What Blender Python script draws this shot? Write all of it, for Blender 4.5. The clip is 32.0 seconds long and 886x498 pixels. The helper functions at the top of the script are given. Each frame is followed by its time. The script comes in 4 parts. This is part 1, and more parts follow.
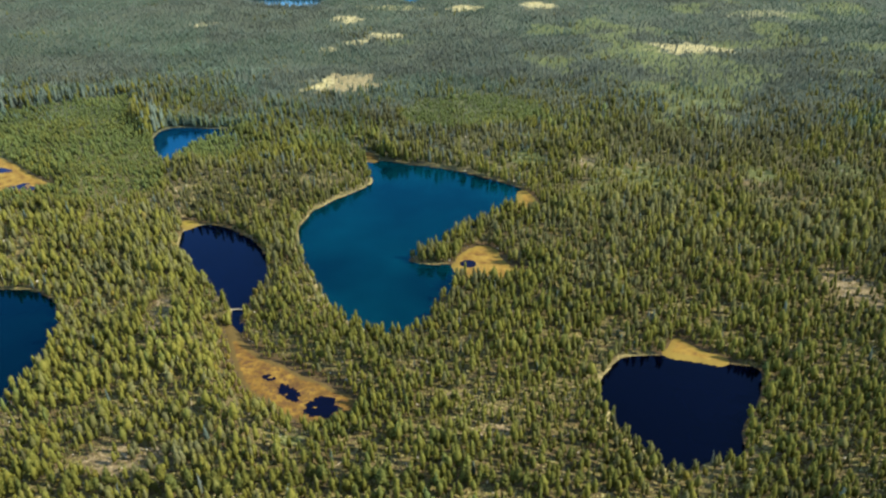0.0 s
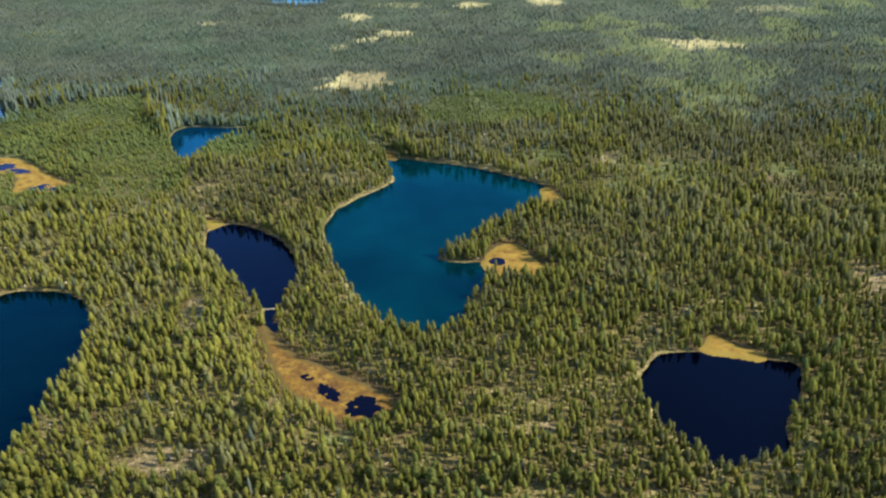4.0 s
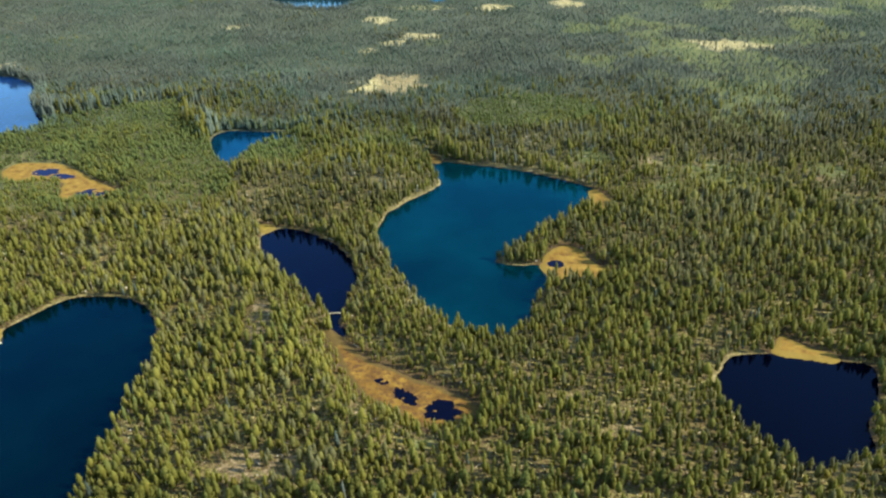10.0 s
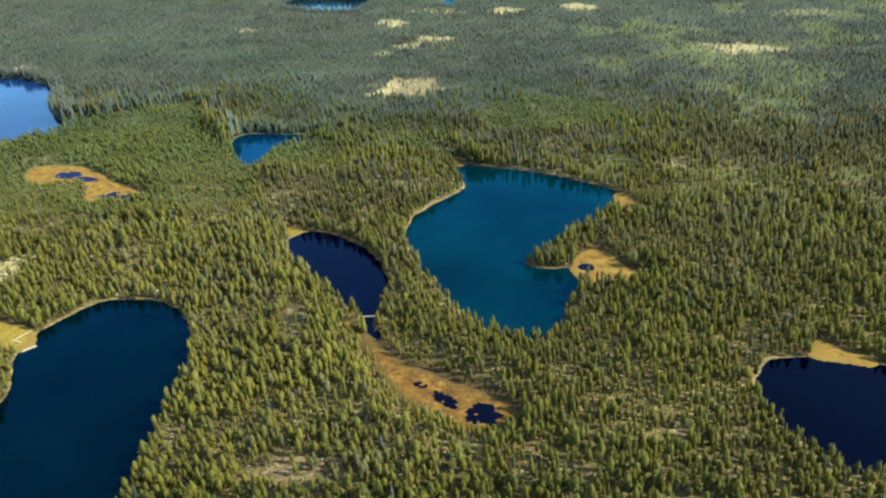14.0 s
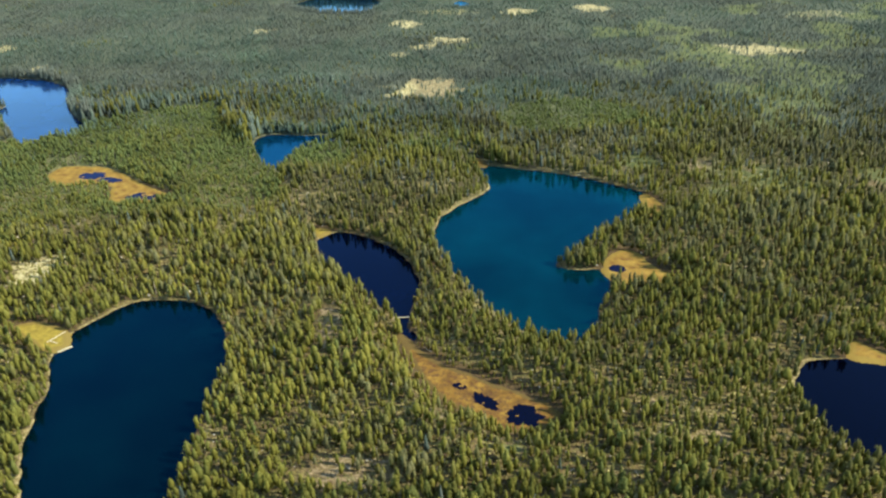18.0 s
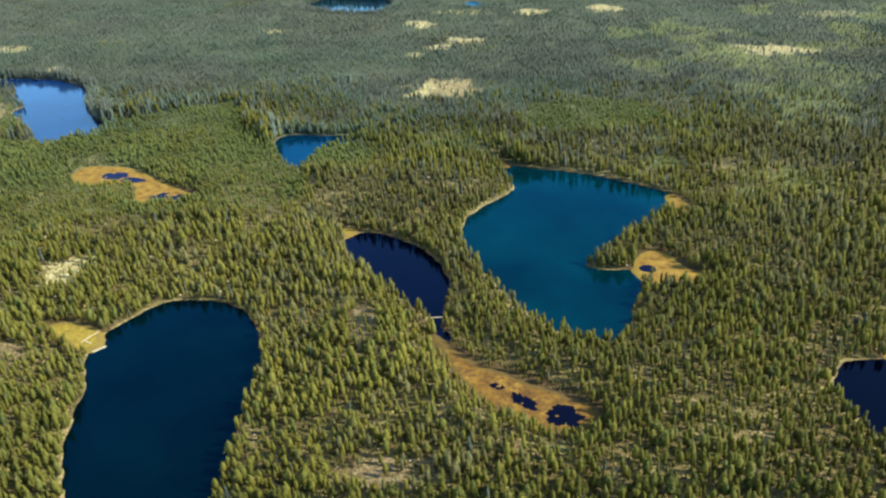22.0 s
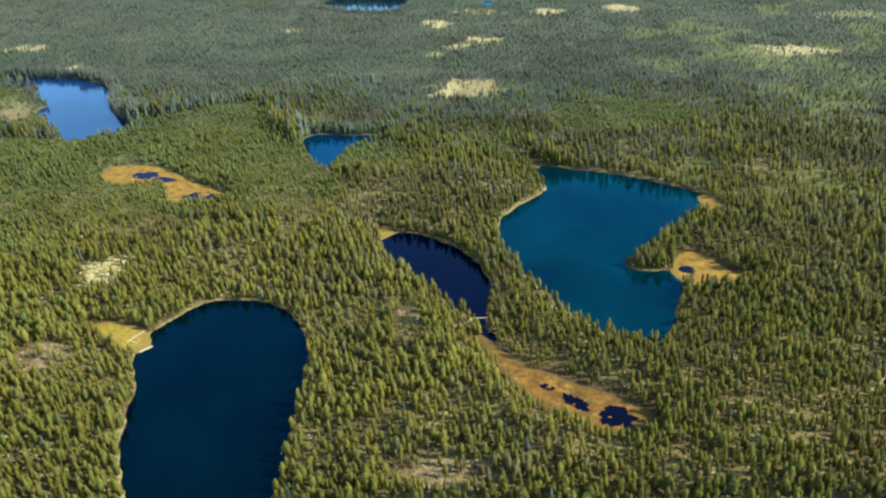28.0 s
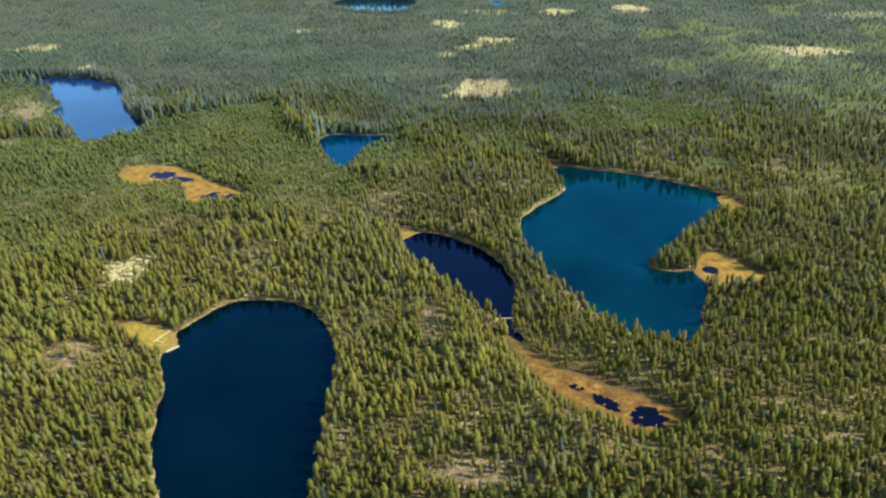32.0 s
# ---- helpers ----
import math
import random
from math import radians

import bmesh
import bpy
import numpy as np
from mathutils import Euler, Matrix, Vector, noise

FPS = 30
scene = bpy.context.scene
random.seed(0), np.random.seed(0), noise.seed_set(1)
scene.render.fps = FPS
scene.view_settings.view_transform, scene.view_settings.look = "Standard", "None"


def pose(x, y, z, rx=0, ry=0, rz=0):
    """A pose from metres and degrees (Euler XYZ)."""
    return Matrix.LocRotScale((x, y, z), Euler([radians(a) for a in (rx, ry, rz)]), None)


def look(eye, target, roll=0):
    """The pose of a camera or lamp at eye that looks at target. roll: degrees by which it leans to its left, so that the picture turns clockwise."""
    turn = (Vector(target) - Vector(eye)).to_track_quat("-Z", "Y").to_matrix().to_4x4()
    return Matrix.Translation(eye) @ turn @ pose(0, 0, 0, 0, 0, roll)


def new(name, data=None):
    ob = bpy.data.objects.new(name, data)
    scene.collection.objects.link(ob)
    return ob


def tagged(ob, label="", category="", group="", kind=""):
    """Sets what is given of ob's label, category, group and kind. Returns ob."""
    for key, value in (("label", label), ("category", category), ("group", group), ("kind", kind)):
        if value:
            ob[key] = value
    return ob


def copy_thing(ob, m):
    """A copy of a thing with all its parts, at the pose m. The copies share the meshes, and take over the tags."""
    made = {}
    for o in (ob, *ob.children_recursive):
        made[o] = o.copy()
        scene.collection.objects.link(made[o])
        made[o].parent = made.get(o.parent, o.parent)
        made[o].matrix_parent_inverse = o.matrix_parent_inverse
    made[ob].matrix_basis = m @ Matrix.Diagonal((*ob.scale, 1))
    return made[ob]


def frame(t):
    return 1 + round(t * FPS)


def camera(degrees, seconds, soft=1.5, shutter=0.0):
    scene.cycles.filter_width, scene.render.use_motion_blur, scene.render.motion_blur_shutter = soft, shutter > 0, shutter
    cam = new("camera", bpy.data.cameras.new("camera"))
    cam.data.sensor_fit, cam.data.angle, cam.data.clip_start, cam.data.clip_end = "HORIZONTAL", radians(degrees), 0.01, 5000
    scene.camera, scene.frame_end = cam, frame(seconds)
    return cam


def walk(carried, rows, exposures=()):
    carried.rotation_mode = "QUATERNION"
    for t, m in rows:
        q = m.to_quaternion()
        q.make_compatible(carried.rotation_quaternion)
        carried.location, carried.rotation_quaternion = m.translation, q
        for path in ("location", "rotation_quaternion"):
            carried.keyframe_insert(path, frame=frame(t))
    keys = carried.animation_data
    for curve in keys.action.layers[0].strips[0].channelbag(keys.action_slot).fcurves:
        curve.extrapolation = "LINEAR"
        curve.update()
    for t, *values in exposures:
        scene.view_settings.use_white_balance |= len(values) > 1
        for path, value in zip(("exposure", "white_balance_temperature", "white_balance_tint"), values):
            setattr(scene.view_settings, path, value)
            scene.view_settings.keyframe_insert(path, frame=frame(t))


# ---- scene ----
# The camera glides sideways some 230 m above a lake-dotted pine forest.
cam = camera(60.0, 32.0, soft=2.3)
ROWS = [
    (0.0, 0.00, 0.00, 230.00, 0.001, -27.786, -0.779),
    (1.0, -4.32, 0.23, 229.96, -0.146, -27.852, -0.802),
    (2.0, -9.06, 0.58, 229.97, -0.191, -27.915, -0.931),
    (3.0, -14.42, 0.99, 230.09, -0.245, -27.963, -0.998),
    (3.5, -17.33, 1.14, 230.19, -0.300, -27.983, -1.042),
    (5.5, -29.37, 1.38, 230.81, -0.307, -28.033, -1.172),
    (6.0, -32.39, 1.43, 230.97, -0.315, -28.039, -1.205),
    (7.0, -38.51, 1.62, 231.15, -0.251, -28.005, -1.322),
    (8.0, -44.70, 1.87, 231.24, -0.279, -27.980, -1.386),
    (9.0, -50.72, 2.13, 231.41, -0.314, -27.918, -1.403),
    (10.0, -56.08, 2.33, 231.63, -0.296, -27.864, -1.428),
    (11.0, -60.91, 2.47, 231.82, -0.300, -27.811, -1.447),
    (12.0, -65.70, 2.63, 232.04, -0.292, -27.767, -1.472),
    (13.0, -70.46, 2.80, 232.21, -0.313, -27.729, -1.453),
    (14.0, -75.17, 2.86, 232.29, -0.342, -27.669, -1.386),
    (14.5, -77.56, 2.83, 232.36, -0.351, -27.654, -1.392),
    (16.5, -87.08, 2.82, 232.57, -0.343, -27.572, -1.326),
    (17.0, -89.42, 2.89, 232.66, -0.327, -27.576, -1.306),
    (18.0, -94.08, 3.19, 232.88, -0.311, -27.601, -1.322),
    (19.0, -98.67, 3.57, 233.04, -0.316, -27.625, -1.327),
    (20.0, -102.99, 3.69, 233.01, -0.259, -27.612, -1.332),
    (21.0, -107.22, 3.73, 232.87, -0.207, -27.590, -1.372),
    (22.0, -111.54, 3.83, 232.78, -0.170, -27.568, -1.377),
    (23.0, -116.09, 4.02, 232.87, -0.183, -27.570, -1.341),
    (24.0, -120.59, 4.09, 233.08, -0.188, -27.572, -1.320),
    (25.0, -124.76, 3.94, 233.41, -0.206, -27.565, -1.262),
    (25.5, -126.76, 3.91, 233.62, -0.207, -27.582, -1.253),
    (27.5, -134.49, 3.91, 234.46, -0.206, -27.651, -1.258),
    (28.0, -136.42, 3.98, 234.62, -0.212, -27.662, -1.238),
    (29.0, -140.37, 4.30, 234.77, -0.259, -27.689, -1.209),
    (30.0, -144.13, 4.55, 234.73, -0.286, -27.693, -1.190),
    (31.0, -147.55, 4.59, 234.69, -0.287, -27.671, -1.208),
    (32.0, -150.59, 4.43, 234.62, -0.177, -27.640, -1.179),
]
EXPOSURE = 1.52
walk(cam, [(t, pose(x, y, z, 90 + pitch, 0, yaw) @ pose(0, 0, 0, 0, 0, roll)) for t, x, y, z, yaw, pitch, roll in ROWS],
     exposures=[(0.0, EXPOSURE)])

# ---- sky and sun ----
SUN_EL, SUN_AZ = radians(37), math.atan2(-0.2, 0.98)  # azimuth counted from +x towards +y
to_sun = Vector((math.cos(SUN_EL) * math.cos(SUN_AZ), math.cos(SUN_EL) * math.sin(SUN_AZ), math.sin(SUN_EL)))
world = bpy.data.worlds.new("sky")
scene.world = world
world.use_nodes = True
wn = world.node_tree
sky = wn.nodes.new("ShaderNodeTexSky")
sky.sky_type, sky.sun_disc = "NISHITA", False
sky.sun_elevation, sky.sun_rotation = SUN_EL, math.pi / 2 - SUN_AZ
sky.air_density, sky.dust_density, sky.ozone_density = 1.0, 0.2, 1.2
wn.links.new(sky.outputs[0], wn.nodes["Background"].inputs[0])
wn.nodes["Background"].inputs[1].default_value = 0.15
sun = new("sun", bpy.data.lights.new("sun", "SUN"))
sun.data.energy, sun.data.angle, sun.data.color = 3.4, radians(0.5), (1.0, 0.94, 0.84)
sun.matrix_world = look(Vector((0, 0, 400)) + to_sun * 300, Vector((0, 0, 400)))


# ---- materials ----
class Mat:
    """A node material with short ways to add nodes."""

    def __init__(self, name, rough=0.9, spec=0.2):
        self.m = bpy.data.materials.new(name)
        self.m.use_nodes = True
        self.t = self.m.node_tree
        self.b = self.t.nodes["Principled BSDF"]
        self.b.inputs["Roughness"].default_value = rough
        self.b.inputs["Specular IOR Level"].default_value = spec
        self.co = self.t.nodes.new("ShaderNodeTexCoord").outputs["Object"]

    def node(self, kind, **sockets):
        n = self.t.nodes.new(kind)
        for key, v in sockets.items():
            s = n.inputs[int(key[1:])] if key[0] == "i" and key[1:].isdigit() else n.inputs[key.replace("_", " ")]
            if isinstance(v, bpy.types.NodeSocket):
                self.t.links.new(v, s)
            else:
                s.default_value = v
        return n

    def noise(self, scale, detail=3.0, rough=0.55, where=None):
        return self.node("ShaderNodeTexNoise", Vector=where or self.co, Scale=scale, Detail=detail, Roughness=rough).outputs["Fac"]

    def ramp(self, fac, *stops):
        n = self.node("ShaderNodeValToRGB", Fac=fac)
        el = n.color_ramp.elements
        while len(el) < len(stops):
            el.new(0.5)
        for e, (at, c) in zip(el, stops):
            e.position, e.color = at, (*(c if isinstance(c, tuple) else (c, c, c)), 1)
        return n.outputs["Color"]

    def mix(self, fac, a, b, blend="MIX"):
        n = self.t.nodes.new("ShaderNodeMix")
        n.data_type, n.blend_type = "RGBA", blend
        for i, v in ((0, fac), (6, a), (7, b)):
            if isinstance(v, bpy.types.NodeSocket):
                self.t.links.new(v, n.inputs[i])
            else:
                n.inputs[i].default_value = (*v, 1) if isinstance(v, tuple) else v
        return n.outputs[2]

    def calc(self, op, a, b=0.0, clamp=False):
        n = self.t.nodes.new("ShaderNodeMath")
        n.operation, n.use_clamp = op, clamp
        for i, v in ((0, a), (1, b)):
            if isinstance(v, bpy.types.NodeSocket):
                self.t.links.new(v, n.inputs[i])
            else:
                n.inputs[i].default_value = v
        return n.outputs[0]

    def attr(self, name):
        n = self.t.nodes.new("ShaderNodeAttribute")
        n.attribute_name = name
        return n.outputs["Fac"]

    def chance(self):
        return self.t.nodes.new("ShaderNodeObjectInfo").outputs["Random"]

    def colour(self, c):
        if isinstance(c, tuple):
            self.b.inputs["Base Color"].default_value = (*c, 1)
        else:
            self.t.links.new(c, self.b.inputs["Base Color"])
        return self

    def bump(self, height, strength=0.5, distance=0.2):
        n = self.node("ShaderNodeBump", Height=height, Strength=strength, Distance=distance)
        self.t.links.new(n.outputs[0], self.b.inputs["Normal"])
        return self


def foliage(name, dark, middle, light, grey, fresh):
    """Needles or leaves: each tree has a tint and a hue of its own, from greyish olive to fresh green; clumps vary within it."""
    k = Mat(name, rough=0.75, spec=0.15)
    own = k.calc("ADD", k.attr("tint"), k.calc("MULTIPLY", k.chance(), 0.25))
    geo = k.t.nodes.new("ShaderNodeNewGeometry").outputs["Random Per Island"]
    fac = k.calc("ADD", k.calc("MULTIPLY", own, 0.85), k.calc("MULTIPLY", geo, 0.14), True)
    fac = k.calc("ADD", fac, k.calc("MULTIPLY", k.calc("SUBTRACT", k.noise(1.3, 2.0), 0.5), 0.35), True)
    c = k.ramp(fac, (0.0, dark), (0.5, middle), (1.0, light))
    other = k.mix(1.0, k.ramp(k.attr("hue"), (0.35, grey), (0.45, fresh)), k.ramp(fac, (0.0, 0.32), (0.5, 0.66), (1.0, 1.0)), "MULTIPLY")
    c = k.mix(k.ramp(k.attr("hue"), (0.0, 0.85), (0.29, 0.0), (0.48, 0.0), (1.0, 0.85)), c, other)
    k.colour(c)
    leaf = k.node("ShaderNodeBsdfTranslucent", Color=c)
    both = k.node("ShaderNodeMixShader", Fac=0.5, i1=k.b.outputs[0], i2=leaf.outputs[0])
    k.t.links.new(both.outputs[0], k.t.nodes["Material Output"].inputs["Surface"])
    return k.m


M_PINE = foliage("pine_needles", (0.085, 0.088, 0.018), (0.170, 0.165, 0.028), (0.255, 0.236, 0.042), (0.205, 0.200, 0.088), (0.170, 0.228, 0.070))
# Spruce needles carry a grey-blue cast, painted in for distance haze.
M_HAZY_SPRUCE = foliage("hazy_spruce_needles", (0.072, 0.102, 0.076), (0.134, 0.174, 0.126), (0.200, 0.244, 0.170), (0.215, 0.240, 0.175), (0.165, 0.245, 0.150))
M_BIRCH = foliage("birch_leaves", (0.13, 0.12, 0.022), (0.20, 0.17, 0.028), (0.30, 0.23, 0.038), (0.30, 0.24, 0.060), (0.24, 0.25, 0.050))

k = Mat("pine_bark", 0.9)
M_BARK = k.colour(k.ramp(k.noise(2.0), (0.3, (0.10, 0.065, 0.045)), (0.7, (0.26, 0.15, 0.085)))).bump(k.noise(9.0), 0.6, 0.03).m
k = Mat("birch_bark", 0.8)
M_BIRCHBARK = k.colour(k.ramp(k.noise(5.0), (0.38, (0.07, 0.06, 0.05)), (0.5, (0.55, 0.53, 0.48)))).m
k = Mat("grey_deadwood", 0.85)
M_DEADWOOD = k.colour(k.ramp(k.noise(3.0), (0.3, (0.38, 0.29, 0.17)), (0.7, (0.62, 0.51, 0.32)))).bump(k.noise(12.0), 0.5, 0.02).m
k = Mat("lichened_stone", 0.9)
M_STONE = k.colour(k.ramp(k.noise(1.6, 4.0), (0.35, (0.28, 0.25, 0.17)), (0.65, (0.50, 0.45, 0.31)))).bump(k.noise(6.0), 0.6, 0.05).m
k = Mat("weathered_board", 0.85)
M_BOARD = k.colour(k.mix(k.chance(), k.ramp(k.noise(6.0), (0.3, (0.34, 0.28, 0.13)), (0.7, (0.56, 0.47, 0.25))), (0.50, 0.45, 0.29))).bump(k.noise(30.0), 0.4, 0.01).m

# Heath: moss, heather and dwarf shrubs, with pale lichen; sedge along the shores; sand and slash in the clearings.
k = Mat("heath_ground", 0.95, 0.1)
heath = k.ramp(k.noise(0.11, 5.0), (0.30, (0.094, 0.074, 0.024)), (0.5, (0.142, 0.118, 0.034)), (0.70, (0.198, 0.170, 0.046)))
heath = k.mix(k.calc("MULTIPLY", k.ramp(k.noise(0.55, 4.0), (0.42, 0.0), (0.62, 1.0)), 0.6), heath, (0.135, 0.078, 0.046))
heath = k.mix(k.ramp(k.noise(0.38, 3.0, 0.7), (0.40, 1.0), (0.56, 0.0)), heath, (0.070, 0.052, 0.024))
heath = k.mix(k.ramp(k.noise(0.75, 3.0, 0.7), (0.56, 0.0), (0.70, 0.8)), heath, (0.21, 0.19, 0.050))
# Mossy floor turned bluish farther off, haze painted into its colour.
hazy_moss = k.ramp(k.noise(0.3, 5.0, 0.65), (0.32, (0.036, 0.052, 0.034)), (0.5, (0.062, 0.082, 0.052)), (0.68, (0.100, 0.120, 0.072)))
heath = k.mix(k.attr("moss_haze"), heath, hazy_moss)
lichen = k.ramp(k.calc("ADD", k.noise(0.85, 4.0, 0.7), k.calc("MULTIPLY", k.noise(0.03, 3.0), 0.4)), (0.75, 0.0), (0.84, 1.0))
ground_c = k.mix(k.calc("MULTIPLY", lichen, k.calc("SUBTRACT", 0.85, k.calc("MULTIPLY", k.attr("moss_haze"), 0.8))), heath, (0.36, 0.315, 0.115))
pale = k.ramp(k.noise(0.3, 6.0, 0.72), (0.36, (0.085, 0.066, 0.026)), (0.5, (0.165, 0.122, 0.056)), (0.60, (0.25, 0.190, 0.095)), (0.74, (0.42, 0.34, 0.18)))
reindeer = k.ramp(k.noise(0.3, 6.0, 0.72), (0.35, (0.11, 0.092, 0.030)), (0.47, (0.28, 0.235, 0.085)), (0.60, (0.56, 0.49, 0.23)))
pale = k.mix(k.attr("lichen"), pale, reindeer)
bare = k.calc("MULTIPLY", k.attr("bare"), k.calc("ADD", 0.9, k.calc("MULTIPLY", k.calc("SUBTRACT", k.noise(0.3, 6.0, 0.75), 0.5), 4.5)))
ground_c = k.mix(k.ramp(bare, (0.35, 0.0), (0.65, 1.0)), ground_c, pale)
green = k.ramp(k.noise(0.3, 4.0), (0.34, (0.060, 0.082, 0.024)), (0.5, (0.098, 0.116, 0.034)), (0.60, (0.14, 0.150, 0.048)), (0.72, (0.25, 0.235, 0.095)))
ground_c = k.mix(k.ramp(k.calc("ADD", k.attr("grassy"), k.calc("MULTIPLY", k.calc("SUBTRACT", k.noise(0.12, 4.0), 0.5), 1.2)), (0.4, 0.0), (0.7, 0.85)), ground_c, green)
# Peat brown round the bogs; also the bank shade painted on lakes' east shores.
ground_c = k.mix(k.ramp(k.calc("ADD", k.attr("peat_shade"), k.calc("MULTIPLY", k.calc("SUBTRACT", k.noise(0.2, 4.0), 0.5), 0.8)), (0.4, 0.0), (0.7, 0.85)), ground_c, k.ramp(k.noise(0.6, 4.0), (0.35, (0.045, 0.030, 0.016)), (0.65, (0.105, 0.066, 0.026))))
sedge = k.ramp(k.noise(0.5, 4.0), (0.3, (0.125, 0.100, 0.032)), (0.68, (0.33, 0.26, 0.11)))
ground_c = k.mix(k.ramp(k.calc("ADD", k.attr("margin"), k.calc("MULTIPLY", k.calc("SUBTRACT", k.noise(0.15, 4.0), 0.5), 0.9)), (0.4, 0.0), (0.6, 1.0)), ground_c, sedge)
M_GROUND = k.colour(ground_c).bump(k.noise(0.6, 5.0), 1.0, 1.2).m

k = Mat("bog_sedge", 0.95, 0.1)
bog_c = k.ramp(k.noise(0.16, 5.0, 0.6), (0.30, (0.065, 0.031, 0.011)), (0.48, (0.160, 0.084, 0.015)), (0.66, (0.270, 0.160, 0.026)))
bog_c = k.mix(k.ramp(k.noise(1.1, 3.0), (0.45, 0.0), (0.7, 0.6)), bog_c, (0.150, 0.098, 0.020))
bog_c = k.mix(k.ramp(k.noise(0.35, 4.0, 0.7), (0.48, 0.0), (0.60, 0.85)), bog_c, (0.085, 0.042, 0.018))
fringe = k.calc("ADD", k.attr("edge"), k.calc("MULTIPLY", k.calc("SUBTRACT", k.noise(0.22, 4.0), 0.5), 1.0))
bog_c = k.mix(k.ramp(fringe, (0.35, 0.0), (0.75, 0.9)), bog_c, (0.100, 0.070, 0.020))
M_BOG = k.colour(bog_c).bump(k.noise(2.0, 4.0), 0.8, 0.3).m
k = Mat("golden_bog", 0.95, 0.1)
gold_c = k.ramp(k.noise(0.16, 5.0, 0.6), (0.30, (0.11, 0.055, 0.014)), (0.48, (0.21, 0.125, 0.022)), (0.68, (0.29, 0.190, 0.036)))
gold_c = k.mix(k.ramp(k.noise(0.35, 4.0, 0.7), (0.54, 0.0), (0.64, 0.7)), gold_c, (0.13, 0.075, 0.028))
fringe = k.calc("ADD", k.attr("edge"), k.calc("MULTIPLY", k.calc("SUBTRACT", k.noise(0.22, 4.0), 0.5), 1.0))
M_GOLD = k.colour(k.mix(k.ramp(fringe, (0.4, 0.0), (0.8, 0.8)), gold_c, (0.20, 0.138, 0.026))).bump(k.noise(2.0, 4.0), 0.8, 0.3).m
k = Mat("yellow_sedge", 0.95, 0.1)
sedge_c = k.ramp(k.noise(0.3, 5.0, 0.6), (0.30, (0.15, 0.108, 0.020)), (0.5, (0.235, 0.175, 0.026)), (0.7, (0.31, 0.235, 0.036)))
fringe = k.calc("ADD", k.attr("edge"), k.calc("MULTIPLY", k.calc("SUBTRACT", k.noise(0.22, 4.0), 0.5), 1.2))
M_SEDGE = k.colour(k.mix(k.ramp(fringe, (0.3, 0.0), (0.8, 0.9)), sedge_c, (0.18, 0.128, 0.030))).bump(k.noise(2.0, 4.0), 0.8, 0.3).m


def water_material(name, deep, shallow, gloss, ripple=0.05, rough=(0.03, 0.10)):
    """Clear lake water over a dark bed, mirroring sky and banks more at a low angle; wind patches roughen it here and there."""
    k = Mat(name, rough=0.6, spec=0.0)
    k.b.subsurface_method = "BURLEY"
    k.b.inputs["Subsurface Weight"].default_value = 1.0
    k.b.inputs["Subsurface Radius"].default_value = (0.6, 1.0, 1.0)
    k.b.inputs["Subsurface Scale"].default_value = 2.0
    k.colour(k.ramp(k.noise(0.011, 3.0), (0.36, deep), (0.66, shallow)))
    rip = k.calc("ADD", k.noise(0.9, 3.0), k.calc("MULTIPLY", k.noise(0.2, 2.0), 1.5))
    wave = k.node("ShaderNodeBump", Height=rip, Strength=ripple, Distance=0.25).outputs[0]
    wind = k.ramp(k.noise(0.03, 3.0), (0.4, rough[0]), (0.7, rough[1]))
    mirror = k.node("ShaderNodeBsdfGlossy", Color=(*gloss, 1.0), Roughness=wind, Normal=wave)
    share = k.node("ShaderNodeFresnel", IOR=1.333, Normal=wave).outputs[0]
    both = k.node("ShaderNodeMixShader", Fac=share, i1=k.b.outputs[0], i2=mirror.outputs[0])
    k.t.links.new(both.outputs[0], k.t.nodes["Material Output"].inputs["Surface"])
    return k.m


STILL = (0.01, 0.04)
M_TEAL = water_material("teal_lake_water", (0.0001, 0.0070, 0.0105), (0.0002, 0.0190, 0.0250), (0.04, 0.46, 0.72))
M_BLUE = water_material("blue_lake_water", (0.0001, 0.0016, 0.0034), (0.0002, 0.0064, 0.0088), (0.03, 0.34, 0.62))
M_BLACK = water_material("dark_pond_water", (0.0001, 0.0003, 0.0016), (0.0002, 0.0005, 0.0028), (0.14, 0.22, 0.38))
M_NARROW = water_material("narrow_pond_water", (0.0001, 0.0008, 0.0042), (0.0002, 0.0014, 0.0080), (0.16, 0.30, 0.58))
M_BOGWATER = water_material("bog_pool_water", (0.0003, 0.0005, 0.003), (0.0005, 0.0008, 0.005), (0.28, 0.36, 0.68))
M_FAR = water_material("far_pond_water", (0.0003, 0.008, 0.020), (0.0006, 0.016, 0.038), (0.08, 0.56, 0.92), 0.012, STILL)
# Part of the mirrored sky is put into this blue body colour.
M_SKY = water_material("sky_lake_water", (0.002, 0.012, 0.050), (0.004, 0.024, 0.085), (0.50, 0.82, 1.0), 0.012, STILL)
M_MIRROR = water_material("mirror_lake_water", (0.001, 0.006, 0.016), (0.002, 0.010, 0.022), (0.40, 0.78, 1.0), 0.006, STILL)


# ---- plan: numbers in metres ----
def lattice(seed):
    return np.random.RandomState(seed).rand(256, 256)


LATTICES = [lattice(s) for s in range(6)]


